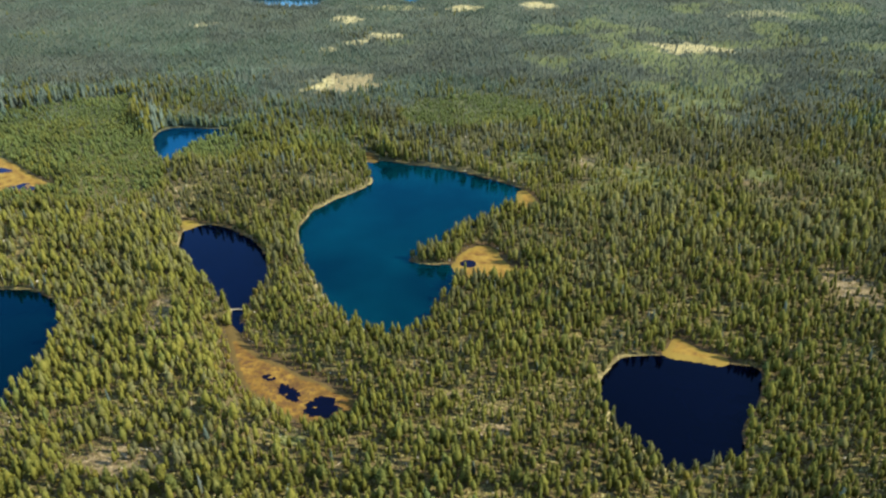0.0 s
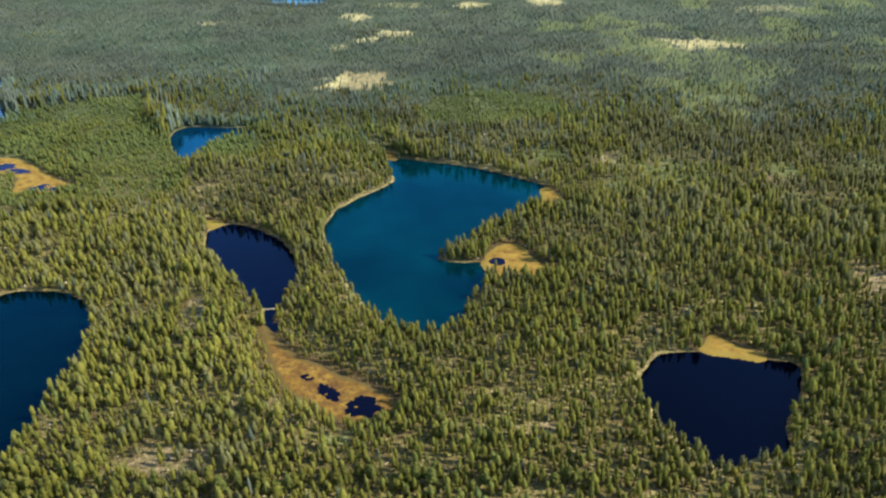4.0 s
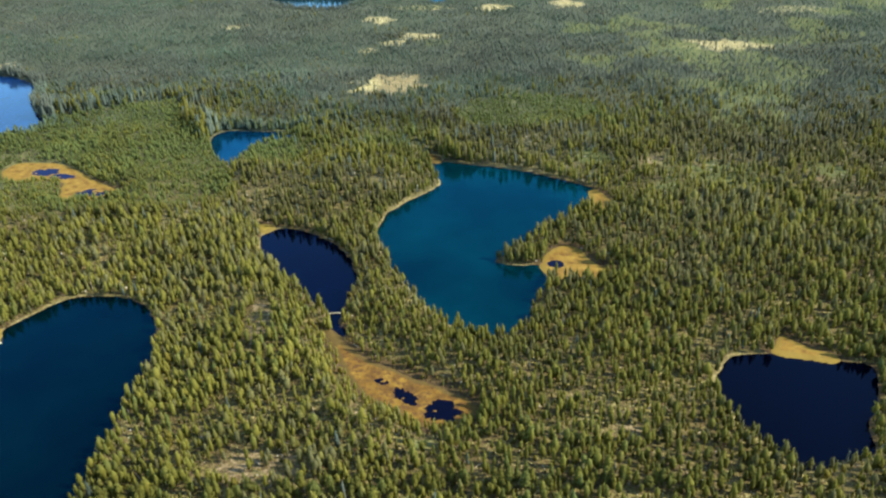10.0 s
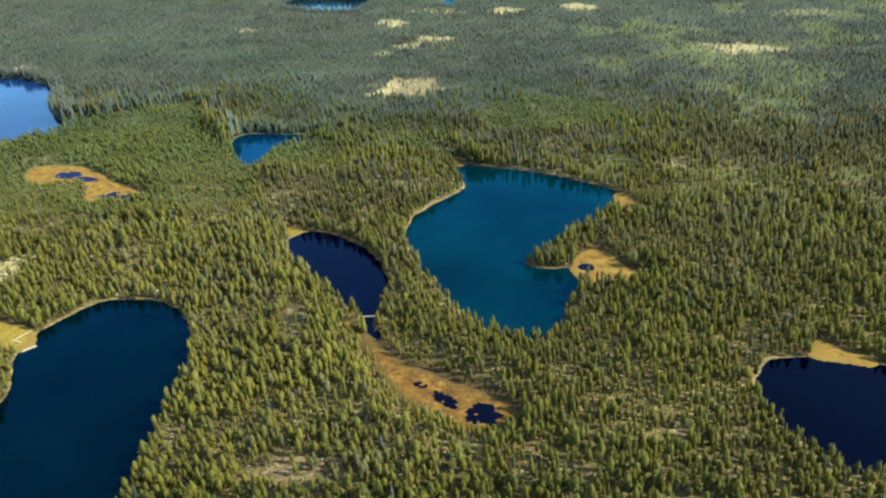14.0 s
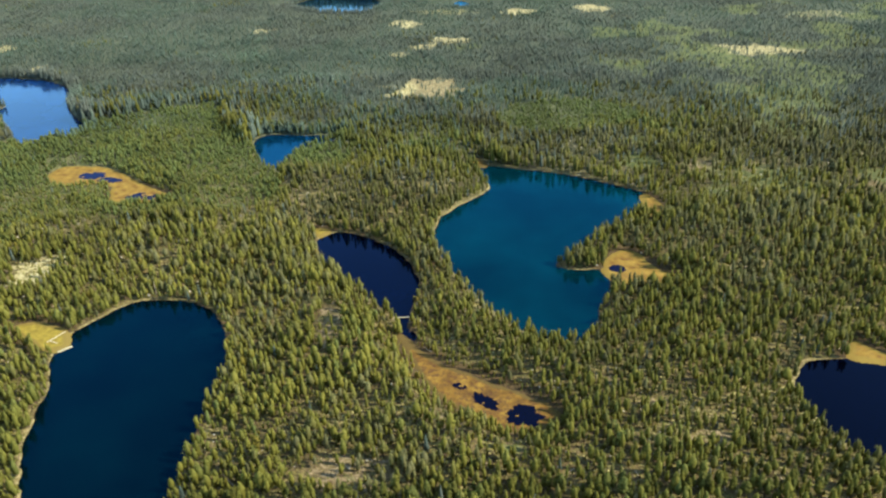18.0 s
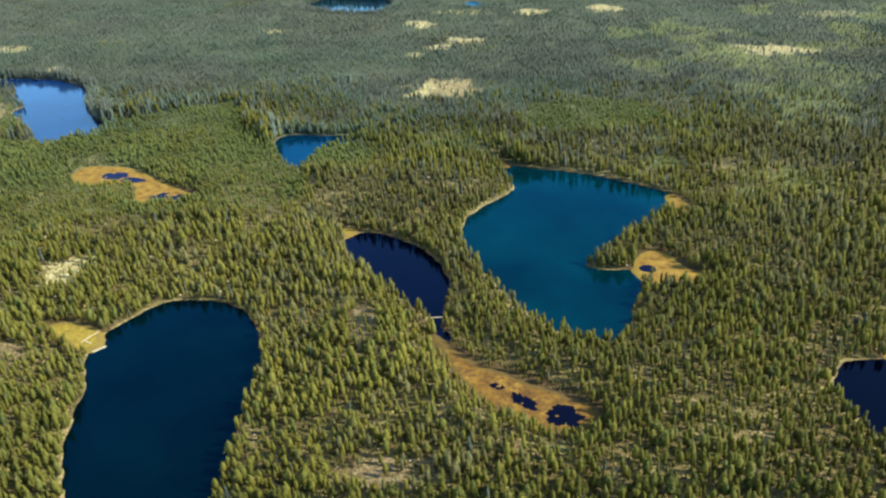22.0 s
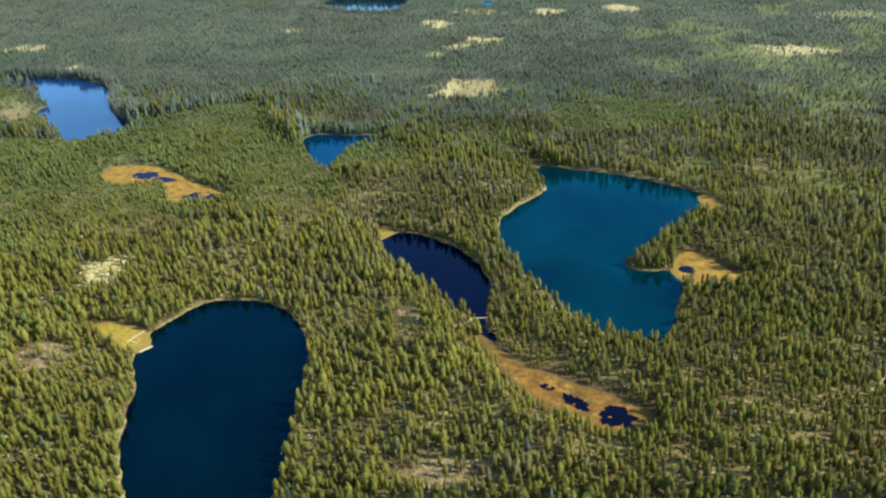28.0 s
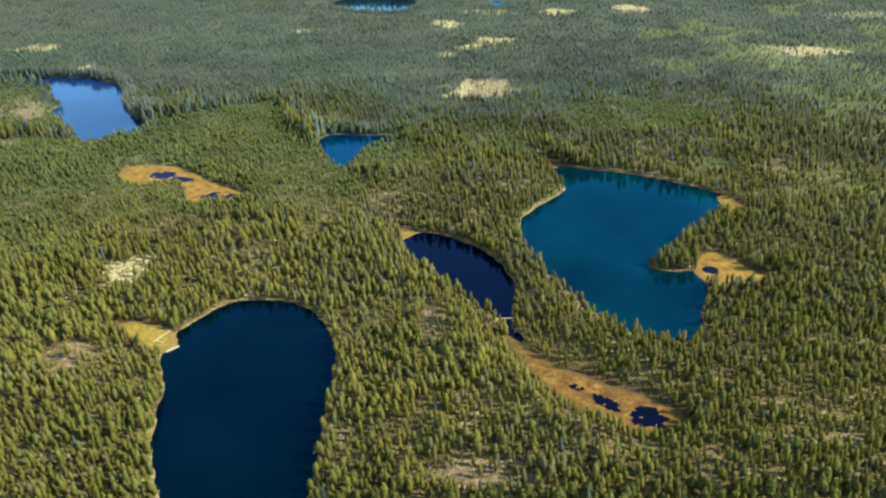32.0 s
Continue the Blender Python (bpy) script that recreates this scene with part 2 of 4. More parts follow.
def wander(x, y, size, which=0, octaves=3):
    """Smooth value noise from 0 to 1 over the plan, with patches of the given size."""
    x, y = np.asarray(x, float), np.asarray(y, float)
    total, weight, out = 0.0, 1.0, 0.0
    for o in range(octaves):
        g = LATTICES[(which + o) % 6]
        u, v = x / size + 17.3 * o, y / size + 5.1 * o
        i, j = np.floor(u).astype(int), np.floor(v).astype(int)
        a, b = u - i, v - j
        a, b = a * a * (3 - 2 * a), b * b * (3 - 2 * b)
        i0, i1, j0, j1 = i % 256, (i + 1) % 256, j % 256, (j + 1) % 256
        out = out + weight * ((g[i0, j0] * (1 - a) + g[i1, j0] * a) * (1 - b) + (g[i0, j1] * (1 - a) + g[i1, j1] * a) * b)
        total, weight, size = total + weight, weight / 2, size / 2
    return out / total


def closed_curve(points, steps=6):
    """A smooth closed line through the corners of an outline."""
    p = np.array(points, float)
    a, b, c, d = np.roll(p, 1, 0), p, np.roll(p, -1, 0), np.roll(p, -2, 0)
    s = (np.arange(steps) / steps)[None, :, None]
    a, b, c, d = (q[:, None] for q in (a, b, c, d))
    line = 0.5 * (2 * b + (c - a) * s + (2 * a - 5 * b + 4 * c - d) * s**2 + (3 * b - a - 3 * c + d) * s**3)
    return line.reshape(-1, 2)


def inside_by(line, x, y, reach=80.0):
    """Metres from a closed line: below zero inside it; reach where it is farther than that."""
    x, y = np.asarray(x, float), np.asarray(y, float)
    out = np.full(x.shape, reach)
    lo, hi = line.min(0) - reach, line.max(0) + reach
    near = (x > lo[0]) & (x < hi[0]) & (y > lo[1]) & (y < hi[1])
    px, py = x[near], y[near]
    best, odd = np.full(px.shape, reach**2), np.zeros(px.shape, bool)
    for (ax, ay), (bx, by) in zip(line, np.roll(line, -1, 0)):
        ex, ey = bx - ax, by - ay
        s = np.clip(((px - ax) * ex + (py - ay) * ey) / (ex * ex + ey * ey + 1e-9), 0, 1)
        best = np.minimum(best, (px - ax - s * ex) ** 2 + (py - ay - s * ey) ** 2)
        if ay != by:
            odd ^= ((ay > py) != (by > py)) & (px < ax + (py - ay) * ex / ey)
    out[near] = np.where(odd, -1, 1) * np.sqrt(best)
    return out


def smooth(a, b, v):
    s = np.clip((v - a) / (b - a), 0, 1)
    return s * s * (3 - 2 * s)


CURVED_LAKE = closed_curve([(-61, 592), (-29, 586), (8, 570), (51, 540), (60, 522), (43, 497), (22, 471), (-1, 446), (-14, 432), (-22, 422),
                            (-7, 415), (6, 414), (5, 388), (-4, 372), (-12, 349), (-25, 340), (-42, 345), (-55, 358), (-72, 387), (-85, 417),
                            (-95, 448), (-97, 473), (-92, 497), (-76, 519), (-60, 536), (-54, 553)])
HEART_LAKE = closed_curve([(75, 295), (82, 306), (91, 316), (110, 318), (125, 314), (143, 309), (155, 303), (146, 284), (132, 263), (125, 245),
                           (110, 241), (97, 236.5), (89, 240), (85, 249), (79, 262), (74, 279)])
NARROW_POND = closed_curve([(-176, 468), (-166, 477), (-151, 473), (-131, 457), (-118, 440), (-110, 421), (-107, 400), (-110, 380), (-112, 364), (-110, 352), (-108, 343), (-112, 343), (-115, 352),
                            (-119, 366), (-129, 379), (-139, 393), (-151, 410), (-165, 430), (-174, 450)])
LONG_LAKE = closed_curve([(-297, 360), (-287, 376), (-277, 388), (-268, 392), (-251, 392), (-237, 387), (-224, 376), (-214, 357), (-208, 339),
                          (-207, 318), (-207, 290), (-207, 265), (-208, 241), (-210, 217), (-221, 204), (-237, 201), (-255, 214), (-268, 238),
                          (-280, 264), (-286, 288), (-288, 310), (-299, 339), (-298, 349)])
HOOK_POND = closed_curve([(-256, 651), (-258, 669), (-254, 683), (-243, 686), (-221, 682), (-195, 682), (-184, 685), (-184, 674),
    (-195, 660), (-211, 650), (-217, 636), (-225, 617), (-228, 600), (-235, 607), (-246, 624)])
SKY_LAKE = closed_curve([(-760, 902), (-700, 906), (-669, 911), (-631, 915), (-589, 912), (-551, 899), (-518, 872), (-498, 839),
    (-483, 798), (-457, 752), (-436, 725), (-433, 706), (-441, 695), (-456, 687), (-473, 677), (-487, 692), (-507, 718),
    (-531, 757), (-545, 769), (-551, 783), (-547, 797), (-560, 814), (-575, 832), (-584, 859), (-606, 880), (-642, 893),
    (-663, 896), (-700, 893), (-760, 888)])
FAR_LAKE = closed_curve([(-333, 1341), (-319, 1395), (-282, 1433), (-221, 1426), (-188, 1379), (-182, 1320), (-223, 1274), (-271, 1289)])
FAR_POND = closed_curve([(-61, 1334), (-48, 1361), (-34, 1337), (-41, 1315), (-56, 1317)])
LAKES = [CURVED_LAKE, HEART_LAKE, NARROW_POND, LONG_LAKE, HOOK_POND, SKY_LAKE, FAR_LAKE, FAR_POND]

RING_BOG = closed_curve([(-414, 597), (-413, 610), (-403, 616), (-378, 613), (-358, 601), (-339, 583), (-319, 564), (-302, 551),
    (-299, 543), (-312, 536), (-328, 531), (-340, 534), (-347, 552), (-353, 569), (-367, 576), (-388, 572), (-405, 581)])
POINT_BOG = closed_curve([(7, 416), (13, 432), (25, 440), (33, 434), (40, 414), (54, 402), (40, 397), (24, 397), (12, 401)])
CHANNEL_BOG = closed_curve([(-119, 352), (-110, 339), (-91, 319), (-75, 309), (-60, 299), (-47, 290), (-40, 280), (-48, 271), (-65, 269),
                            (-80, 280), (-95, 293), (-107, 317)])
SPIT = closed_curve([(-334, 365), (-323, 372), (-303, 364), (-298.5, 356), (-296.8, 346.6), (-305, 342.6), (-317, 351)])
BEACH = closed_curve([(112, 319), (115, 324), (119, 331), (123, 333), (126, 327), (132, 320), (141, 314), (137, 310), (124, 314)])
TIP_WEST = closed_curve([(-182, 480), (-177, 484), (-170, 480), (-172, 475), (-176, 471)])
TIP_NORTH = closed_curve([(-67, 614), (-59, 611), (-53, 600), (-55, 592), (-62, 594), (-67, 602)])
TIP_EAST = closed_curve([(57, 524), (63, 526), (69, 506), (68, 490), (58, 491), (52, 498), (57, 513)])
BOGS = [RING_BOG, POINT_BOG, CHANNEL_BOG, SPIT, BEACH, TIP_WEST, TIP_NORTH, TIP_EAST]

# Clearings: x, y, half width, half depth, how bare (1) or grassy (0).
NEAR_CLEARINGS = [(-131, 242, 25, 13, 0.68), (-68, 253, 14, 4, 0.35), (18, 256, 12, 5, 0.7), (-331, 257, 14, 10, 0.3),
                  (-87, 270, 8, 4, 0.6), (5, 283, 12, 3, 0.75), (-13, 299, 5, 3, 0.8), (-347, 335, 18, 12, 0.75), (-155, 355, 8, 28, 0.65),
                  (-71, 375, 7, 7, 0.6), (233, 379, 20, 21, 0.75), (202, 384, 10, 10, 0.5), (-346, 430, 17, 17, 0.85), (116, 519, 17, 6, 0.2),
                  (237, 531, 17, 10, 0.6), (152, 532, 29, 21, 0.3), (306, 551, 30, 23, 0.3)]
FAR_CLEARINGS = [(147, 568, 40, 11, 0.45), (69, 590, 17, 10, 0.1), (-182, 593, 16, 13, 0.1), (78, 637, 16, 10, 0.3),
                 (24, 771, 35, 10, 0.4), (234, 779, 18, 53, 0.45), (-575, 778, 60, 48, 0.55), (-102, 808, 44, 32, 1),
                 (-579, 937, 18, 16, 0.8), (312, 965, 72, 18, 0.8), (-138, 978, 16, 9, 0.7), (-108, 1018, 22, 9, 0.8), (-72, 1052, 34, 8, 0.8), (-60, 1010, 30, 7, 0.3), (-135, 1170, 24, 14, 0.7), (-339, 1140, 26, 8, 0.6),
                 (40, 1250, 34, 9, 0.9), (112, 572, 13, 7, 0.7), (127, 556, 22, 9, 0.35), (116, 645, 26, 9, 0.2), (82, 633, 14, 8, 0.3), (-565, 778, 18, 18, 0.95), (-536, 668, 18, 3, 0.9),
                 (154, 1250, 30, 14, 0.8), (-78, 1262, 60, 9, 0.5), (475, 1163, 60, 20, 0.5), (-682, 1059, 40, 18, 0.7)]

# Open lines through the forest: a track along the edge of the old wood, and a damp hollow between two ponds.
TRACK = [(-564, 659), (-547, 666), (-488, 684), (-462, 711), (-434, 726), (-365, 760), (-321, 776)]
HOLLOW = [(-222, 581), (-201, 535), (-184, 490)]


def line_distance(points, x, y):
    best = np.full(np.shape(x), 1e9)
    for (ax, ay), (bx, by) in zip(points, points[1:]):
        ex, ey = bx - ax, by - ay
        s = np.clip(((x - ax) * ex + (y - ay) * ey) / (ex * ex + ey * ey), 0, 1)
        best = np.minimum(best, np.hypot(x - ax - s * ex, y - ay - s * ey))
    return best


YOUNG_WEST = closed_curve([(-600, 640), (-488, 684), (-434, 726), (-365, 760), (-322, 773), (-298, 703), (-259, 647), (-222, 574), (-209, 529),
                           (-240, 506), (-295, 499), (-343, 497), (-383, 486), (-378, 452), (-406, 442), (-480, 400), (-620, 520)])
YOUNG_EAST = closed_curve([(-40, 696), (-12, 738), (56, 745), (98, 715), (87, 666), (34, 646), (-21, 655)])

YOUNG_POINT = closed_curve([(-720, 850), (-610, 848), (-572, 818), (-532, 756), (-500, 700), (-560, 684), (-720, 730)])


YOUNG_HOOK = closed_curve([(-226, 616), (-214, 645), (-199, 653), (-168, 614), (-170, 589), (-186, 574), (-209, 579)])


def young(x, y):
    """From 0 to 1: how far a place lies in dense young plantation, which is smooth, green and low."""
    d = (wander(x, y, 25, 3) - 0.5) * 14 + np.minimum.reduce([inside_by(line, x, y, 40.0) for line in (YOUNG_WEST, YOUNG_EAST, YOUNG_POINT, YOUNG_HOOK)])
    return smooth(5, -5, d)


def shore_distance(x, y):
    d = np.full(np.shape(x), 80.0)
    for line in LAKES:
        d = np.minimum(d, inside_by(line, x, y))
    return d + (wander(x, y, 11, 2) - 0.5) * 3.0


def bog_distance(x, y):
    d = np.full(np.shape(x), 30.0)
    for line in BOGS:
        d = np.minimum(d, inside_by(line, x, y, 30.0))
    return d + (wander(x, y, 9, 4) - 0.5) * 3.0


def cleared(x, y):
    """How bare and how grassy the plan is at a place, from 0 to 1 each."""
    bare, grassy = np.zeros(np.shape(x)), np.zeros(np.shape(x))
    for cx, cy, rx, ry, share in NEAR_CLEARINGS + FAR_CLEARINGS:
        deeper = cy / 70 if cy > 300 else 0.0
        cy, ry = cy - deeper, ry + deeper
        near = 1.15 - np.sqrt(((x - cx) / rx) ** 2 + ((y - cy) / ry) ** 2) + (wander(x, y, 13, 1, 4) - 0.5) * 1.3
        at = np.clip(near * 2, 0, 1)
        bare, grassy = np.maximum(bare, at * share), np.maximum(grassy, at * (1 - share))
    bare = np.maximum(bare, 0.7 * smooth(4.0, 1.5, line_distance(TRACK, x, y)))
    bare = np.maximum(bare, 0.6 * smooth(7.0, 2.5, line_distance(HOLLOW, x, y)))
    open_heath = smooth(0.50, 0.62, wander(x, y, 75, 2, 4)) * np.maximum(smooth(560, 900, y) * 0.3, smooth(40, 140, x) * smooth(430, 540, y) * 0.85)
    return bare, np.maximum(grassy, open_heath)


# Eskers and banks: a crest line, its height over the heath and its half width.
RIDGES = [([(-205, 470), (-178, 425), (-150, 372), (-133, 330), (-112, 292), (-88, 262)], 4.5, 26.0),
          ([(-105, 475), (-96, 430), (-92, 385), (-75, 350), (-48, 318), (-20, 312)], 3.5, 20.0),
          ([(-190, 560), (-140, 540), (-100, 575)], 4.0, 50.0),
          ([(-290, 450), (-240, 440), (-210, 420)], 3.0, 30.0),
          ([(-420, 1440), (-340, 1468), (-270, 1474), (-190, 1458), (-130, 1420)], 17.0, 38.0)]


def land(x, y, d=None, b=None):
    """The height of the ground, with all the lakes' levels at zero."""
    d = shore_distance(x, y) if d is None else d
    b = bog_distance(x, y) if b is None else b
    hills = 1.2 + 7.0 * wander(x, y, 170, 3, 4) + 0.5 * wander(x, y, 9, 5, 2)
    raised = sum(high * smooth(half, 0, line_distance(line, x, y)) for line, high, half in RIDGES)
    ashore = 0.15 + 0.06 * np.clip(d, 0, 6) + hills * smooth(3, 55, d) + raised * smooth(1, 22, d)
    z = np.where(d > 0, 0.15 * smooth(0, 1.2, d) + np.maximum(ashore - 0.15, 0), np.maximum(0.22 * d, -3.0))
    flat = smooth(14, 0, b) * (d > 0)
    return z * (1 - flat) + flat * np.minimum(z, 0.28 + 0 * z)


# ---- mesh helpers ----
def mesh_of(name, verts, faces, material, **attrs):
    """A mesh from arrays of corners and of triangles or quads, with float attributes for its corners."""
    verts, faces = np.asarray(verts, np.float32), np.asarray(faces, np.int32)
    me = bpy.data.meshes.new(name)
    n, k = faces.shape
    me.vertices.add(len(verts))
    me.loops.add(n * k)
    me.polygons.add(n)
    me.vertices.foreach_set("co", verts.ravel())
    me.loops.foreach_set("vertex_index", faces.ravel())
    me.polygons.foreach_set("loop_start", np.arange(0, n * k, k, dtype=np.int32))
    for key, values in attrs.items():
        me.attributes.new(key, "FLOAT", "POINT").data.foreach_set("value", np.asarray(values, np.float32))
    me.materials.append(material)
    me.update(calc_edges=True)
    me.validate()
    return me


def part(name, me, parent, label="", matrix=None):
    ob = new(name, me)
    ob.parent = parent
    if matrix is not None:
        ob.matrix_basis = matrix
    return tagged(ob, label)


def sheet(xs, ys, keep=None):
    """Corners and quads of a level grid; keep says which corners count."""
    gx, gy = np.meshgrid(xs, ys)
    x, y = gx.ravel(), gy.ravel()
    nx = len(xs)
    i = (np.arange(len(ys) - 1)[:, None] * nx + np.arange(nx - 1)[None]).ravel()
    quads = np.stack([i, i + 1, i + nx + 1, i + nx], 1)
    if keep is not None:
        ok = keep(x, y)
        quads = quads[ok[quads].any(1)]
        used = np.unique(quads)
        at = np.zeros(len(x), int)
        at[used] = np.arange(len(used))
        x, y, quads = x[used], y[used], at[quads]
    return x, y, quads


# ---- the ground: one sheet to the horizon ----
def growing(start, first, factor, count):
    return start + np.cumsum(first * factor ** np.arange(count))


fine_x, near_y, far_y = np.arange(-820, 641, 5.0), np.arange(190, 720, 4.0), np.arange(720, 1500, 8.0)
xs = np.concatenate([-growing(820, 12, 1.3, 18)[::-1], fine_x, growing(640, 12, 1.3, 18)])
ys = np.concatenate([-growing(-190, 12, 1.3, 18)[::-1], near_y, far_y, growing(1500, 14, 1.3, 17)])
gx, gy, quads = sheet(xs, ys)
gd, gb = shore_distance(gx, gy), bog_distance(gx, gy)
bare, grassy = cleared(gx, gy)
lichen = np.maximum(smooth(1.9, 1.2, np.hypot((gx + 341) / 16, (gy - 422) / 25)), smooth(1.5, 0.8, np.hypot((gx + 138) / 22, (gy - 805) / 30)))
lichen = np.maximum(lichen, 0.30 * smooth(1.9, 1.2, np.hypot((gx + 104) / 48, (gy - 818) / 43)))
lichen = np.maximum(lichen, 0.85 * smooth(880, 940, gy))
gz = land(gx, gy, gd, gb)
# On east banks the pale margin gives way to painted dark bank shade.
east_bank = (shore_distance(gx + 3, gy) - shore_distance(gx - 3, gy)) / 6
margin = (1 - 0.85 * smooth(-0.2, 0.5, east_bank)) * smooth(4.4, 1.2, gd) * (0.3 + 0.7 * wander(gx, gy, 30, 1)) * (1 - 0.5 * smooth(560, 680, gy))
ground = new("ground", mesh_of("ground", np.stack([gx, gy, gz], 1), quads, M_GROUND, bare=bare, peat_shade=np.maximum(smooth(10, 3, gb) * smooth(700, 500, gy), 0.8 * smooth(5, 2, gd) * smooth(0.1, 0.6, east_bank)), moss_haze=0.85 * smooth(430, 800, gy), lichen=lichen, grassy=np.maximum(grassy, 0.5 * young(gx, gy)), margin=margin))
tagged(ground, "heath forest floor with moss, lichen and sandy clearings, haze-tinted far off", "ground", kind="structure")


# ---- lakes and ponds ----
def water(name, line, material, label, reach=8.0):
    """A level sheet of water that ends under its banks."""
    lo, hi = line.min(0) - reach - 6, line.max(0) + reach + 6
    step = 6.0
    x, y, q = sheet(np.arange(lo[0], hi[0], step), np.arange(lo[1], hi[1], step), lambda x, y: inside_by(line, x, y) < reach * 0.5)
    ob = new(name, mesh_of(name, np.stack([x, y, 0 * x], 1), q, material))
    return tagged(ob, label, "lake", kind="structure")


water("lake", CURVED_LAKE, M_TEAL, "curved teal-blue forest lake with a sandy western shore")
water("lake", HEART_LAKE, M_BLACK, "small nearly black heart-shaped forest lake")
water("pond", NARROW_POND, M_NARROW, "narrow dark blue pond below a wooded ridge")
water("lake", LONG_LAKE, M_BLUE, "long deep-blue lake with a sedge spit")
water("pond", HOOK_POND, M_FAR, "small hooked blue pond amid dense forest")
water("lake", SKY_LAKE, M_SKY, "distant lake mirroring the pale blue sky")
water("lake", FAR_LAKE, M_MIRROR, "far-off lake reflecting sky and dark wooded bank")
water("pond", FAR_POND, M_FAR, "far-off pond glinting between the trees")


# ---- bogs ----
def bog(name, line, material, label, category="bog"):
    """Floating sedge, a little higher in its middle, that dips under the heath at its edge."""
    lo, hi = line.min(0) - 6, line.max(0) + 6
    wob = lambda x, y: inside_by(line, x, y, 30.0) + (wander(x, y, 9, 4) - 0.5) * 3.0
    x, y, q = sheet(np.arange(lo[0], hi[0], 1.2), np.arange(lo[1], hi[1], 1.2), lambda x, y: wob(x, y) < 1.5)
    z = 0.30 + np.clip(-0.16 * wob(x, y), -0.6, 0.16) + 0.10 * wander(x, y, 2.2, 1, 2)
    ob = new(name, mesh_of(name, np.stack([x, y, z], 1), q, material, edge=smooth(-5, -0.5, wob(x, y))))
    return tagged(ob, label, category, kind="structure")


bog("bog", RING_BOG, M_GOLD, "golden autumn bog with two blue pools among pines")
bog("bog", POINT_BOG, M_GOLD, "round golden bog at the foot of a wooded point")
bog("bog", CHANNEL_BOG, M_BOG, "rust-orange bog strip with three dark pools")
bog("sedge_spit", SPIT, M_SEDGE, "yellow sedge spit running out into the lake")
bog("sedge_meadow", BEACH, M_GOLD, "tan-gold sedge meadow on a lake shore")
bog("sedge_tip", TIP_WEST, M_SEDGE, "small yellow sedge patch at the narrow pond's head")
bog("sedge_tip", TIP_NORTH, M_BOG, "small orange sedge patch at the lake's head")
bog("sedge_tip", TIP_EAST, M_GOLD, "orange sedge fringe in the lake's corner")


def pool(cx, cy, rx, ry, turn, rag, label, islets=0):
    """An open pool in a bog, with a ragged edge and sedge tussocks standing in it."""
    rng = np.random.RandomState(int(abs(cx * 7 + cy)))
    a = np.linspace(0, 2 * np.pi, 145)[:-1]
    r = 1 + rag * sum(rng.uniform(-1, 1) * np.cos(n * a + rng.uniform(0, 6)) / n**0.85 for n in range(2, 30))
    u, v = rx * r * np.cos(a), ry * r * np.sin(a)
    c, s = math.cos(turn), math.sin(turn)
    rim = np.stack([cx + c * u - s * v, cy + s * u + c * v, 0 * a + 0.60], 1)
    verts = np.concatenate([rim, [[cx, cy, 0.60]]])
    n = len(a)
    tris = np.stack([np.arange(n), (np.arange(n) + 1) % n, np.full(n, n)], 1)
    made = tagged(new("bog_pool", mesh_of("bog_pool", verts, tris, M_BOGWATER)), label, "pool", group="bog pools", kind="structure")
    for k in range(islets):
        b, far = rng.uniform(0, 6.3), math.sqrt(rng.uniform(0.05, 0.8))
        u, v = rx * far * math.cos(b), ry * far * math.sin(b)
        tussock(cx + c * u - s * v, cy + s * u + c * v, rng.uniform(0.5, 1.7), rng)
    return made


def tussock(x, y, size, rng):
    """A low ragged hummock of sedge rising from a pool."""
    a = np.arange(12) * 2 * np.pi / 12
    r = size * rng.uniform(0.6, 1.3, 12) * (1.0 + 0.8 * np.abs(np.cos(a)))
    outer = np.stack([x + r * np.cos(a), y + r * np.sin(a), 0 * a + 0.50], 1)
    inner = np.stack([x + 0.55 * r * np.cos(a + 0.2), y + 0.55 * r * np.sin(a + 0.2), 0 * a + 0.66 + rng.uniform(0, 0.25, 12)], 1)
    verts = np.concatenate([outer, inner, [[x, y, 0.9]]])
    faces = []
    for i in range(12):
        j = (i + 1) % 12
        faces += [(i, j, 12 + j), (i, 12 + j, 12 + i), (12 + i, 12 + j, 24)]
    me = mesh_of("sedge_tussock", verts, faces, M_GOLD, edge=np.full(25, 0.1))
    tagged(new("sedge_tussock", me), "small golden sedge tussock in a bog pool", "tussock", group="sedge tussocks")


pool(-86, 303, 3.4, 2.2, -0.6, 0.42, "small dark pool in orange bog", 1)
pool(-74, 291, 6.6, 4.2, -0.75, 0.42, "ragged dark pool in orange bog", 1)
pool(-57, 280, 9.0, 6.6, -0.1, 0.34, "larger dark pool at the bog's end", 1)
pool(-377, 593, 12.0, 7.0, -0.25, 0.26, "long blue pool in golden bog", 2)
pool(-359, 582.5, 10.5, 5.2, -0.2, 0.26, "smaller blue pool in golden bog", 1)
pool(-325, 546.5, 8.0, 7.0, -0.15, 0.40, "blue bog pool with sedge islets", 7)
pool(-310, 545, 9.0, 4.4, -0.15, 0.42, "shallow blue bog pool with sedge islets", 5)
pool(15.5, 415.5, 5.2, 4.6, -0.2, 0.16, "small blue-grey pool in golden bog")


# ---- trees ----
OCTA = np.array([(1, 0, 0), (-1, 0, 0), (0, 1, 0), (0, -1, 0), (0, 0, 1), (0, 0, -1)], float)
OCTA_F = np.array([(0, 2, 4), (2, 1, 4), (1, 3, 4), (3, 0, 4), (2, 0, 5), (1, 2, 5), (3, 1, 5), (0, 3, 5)])


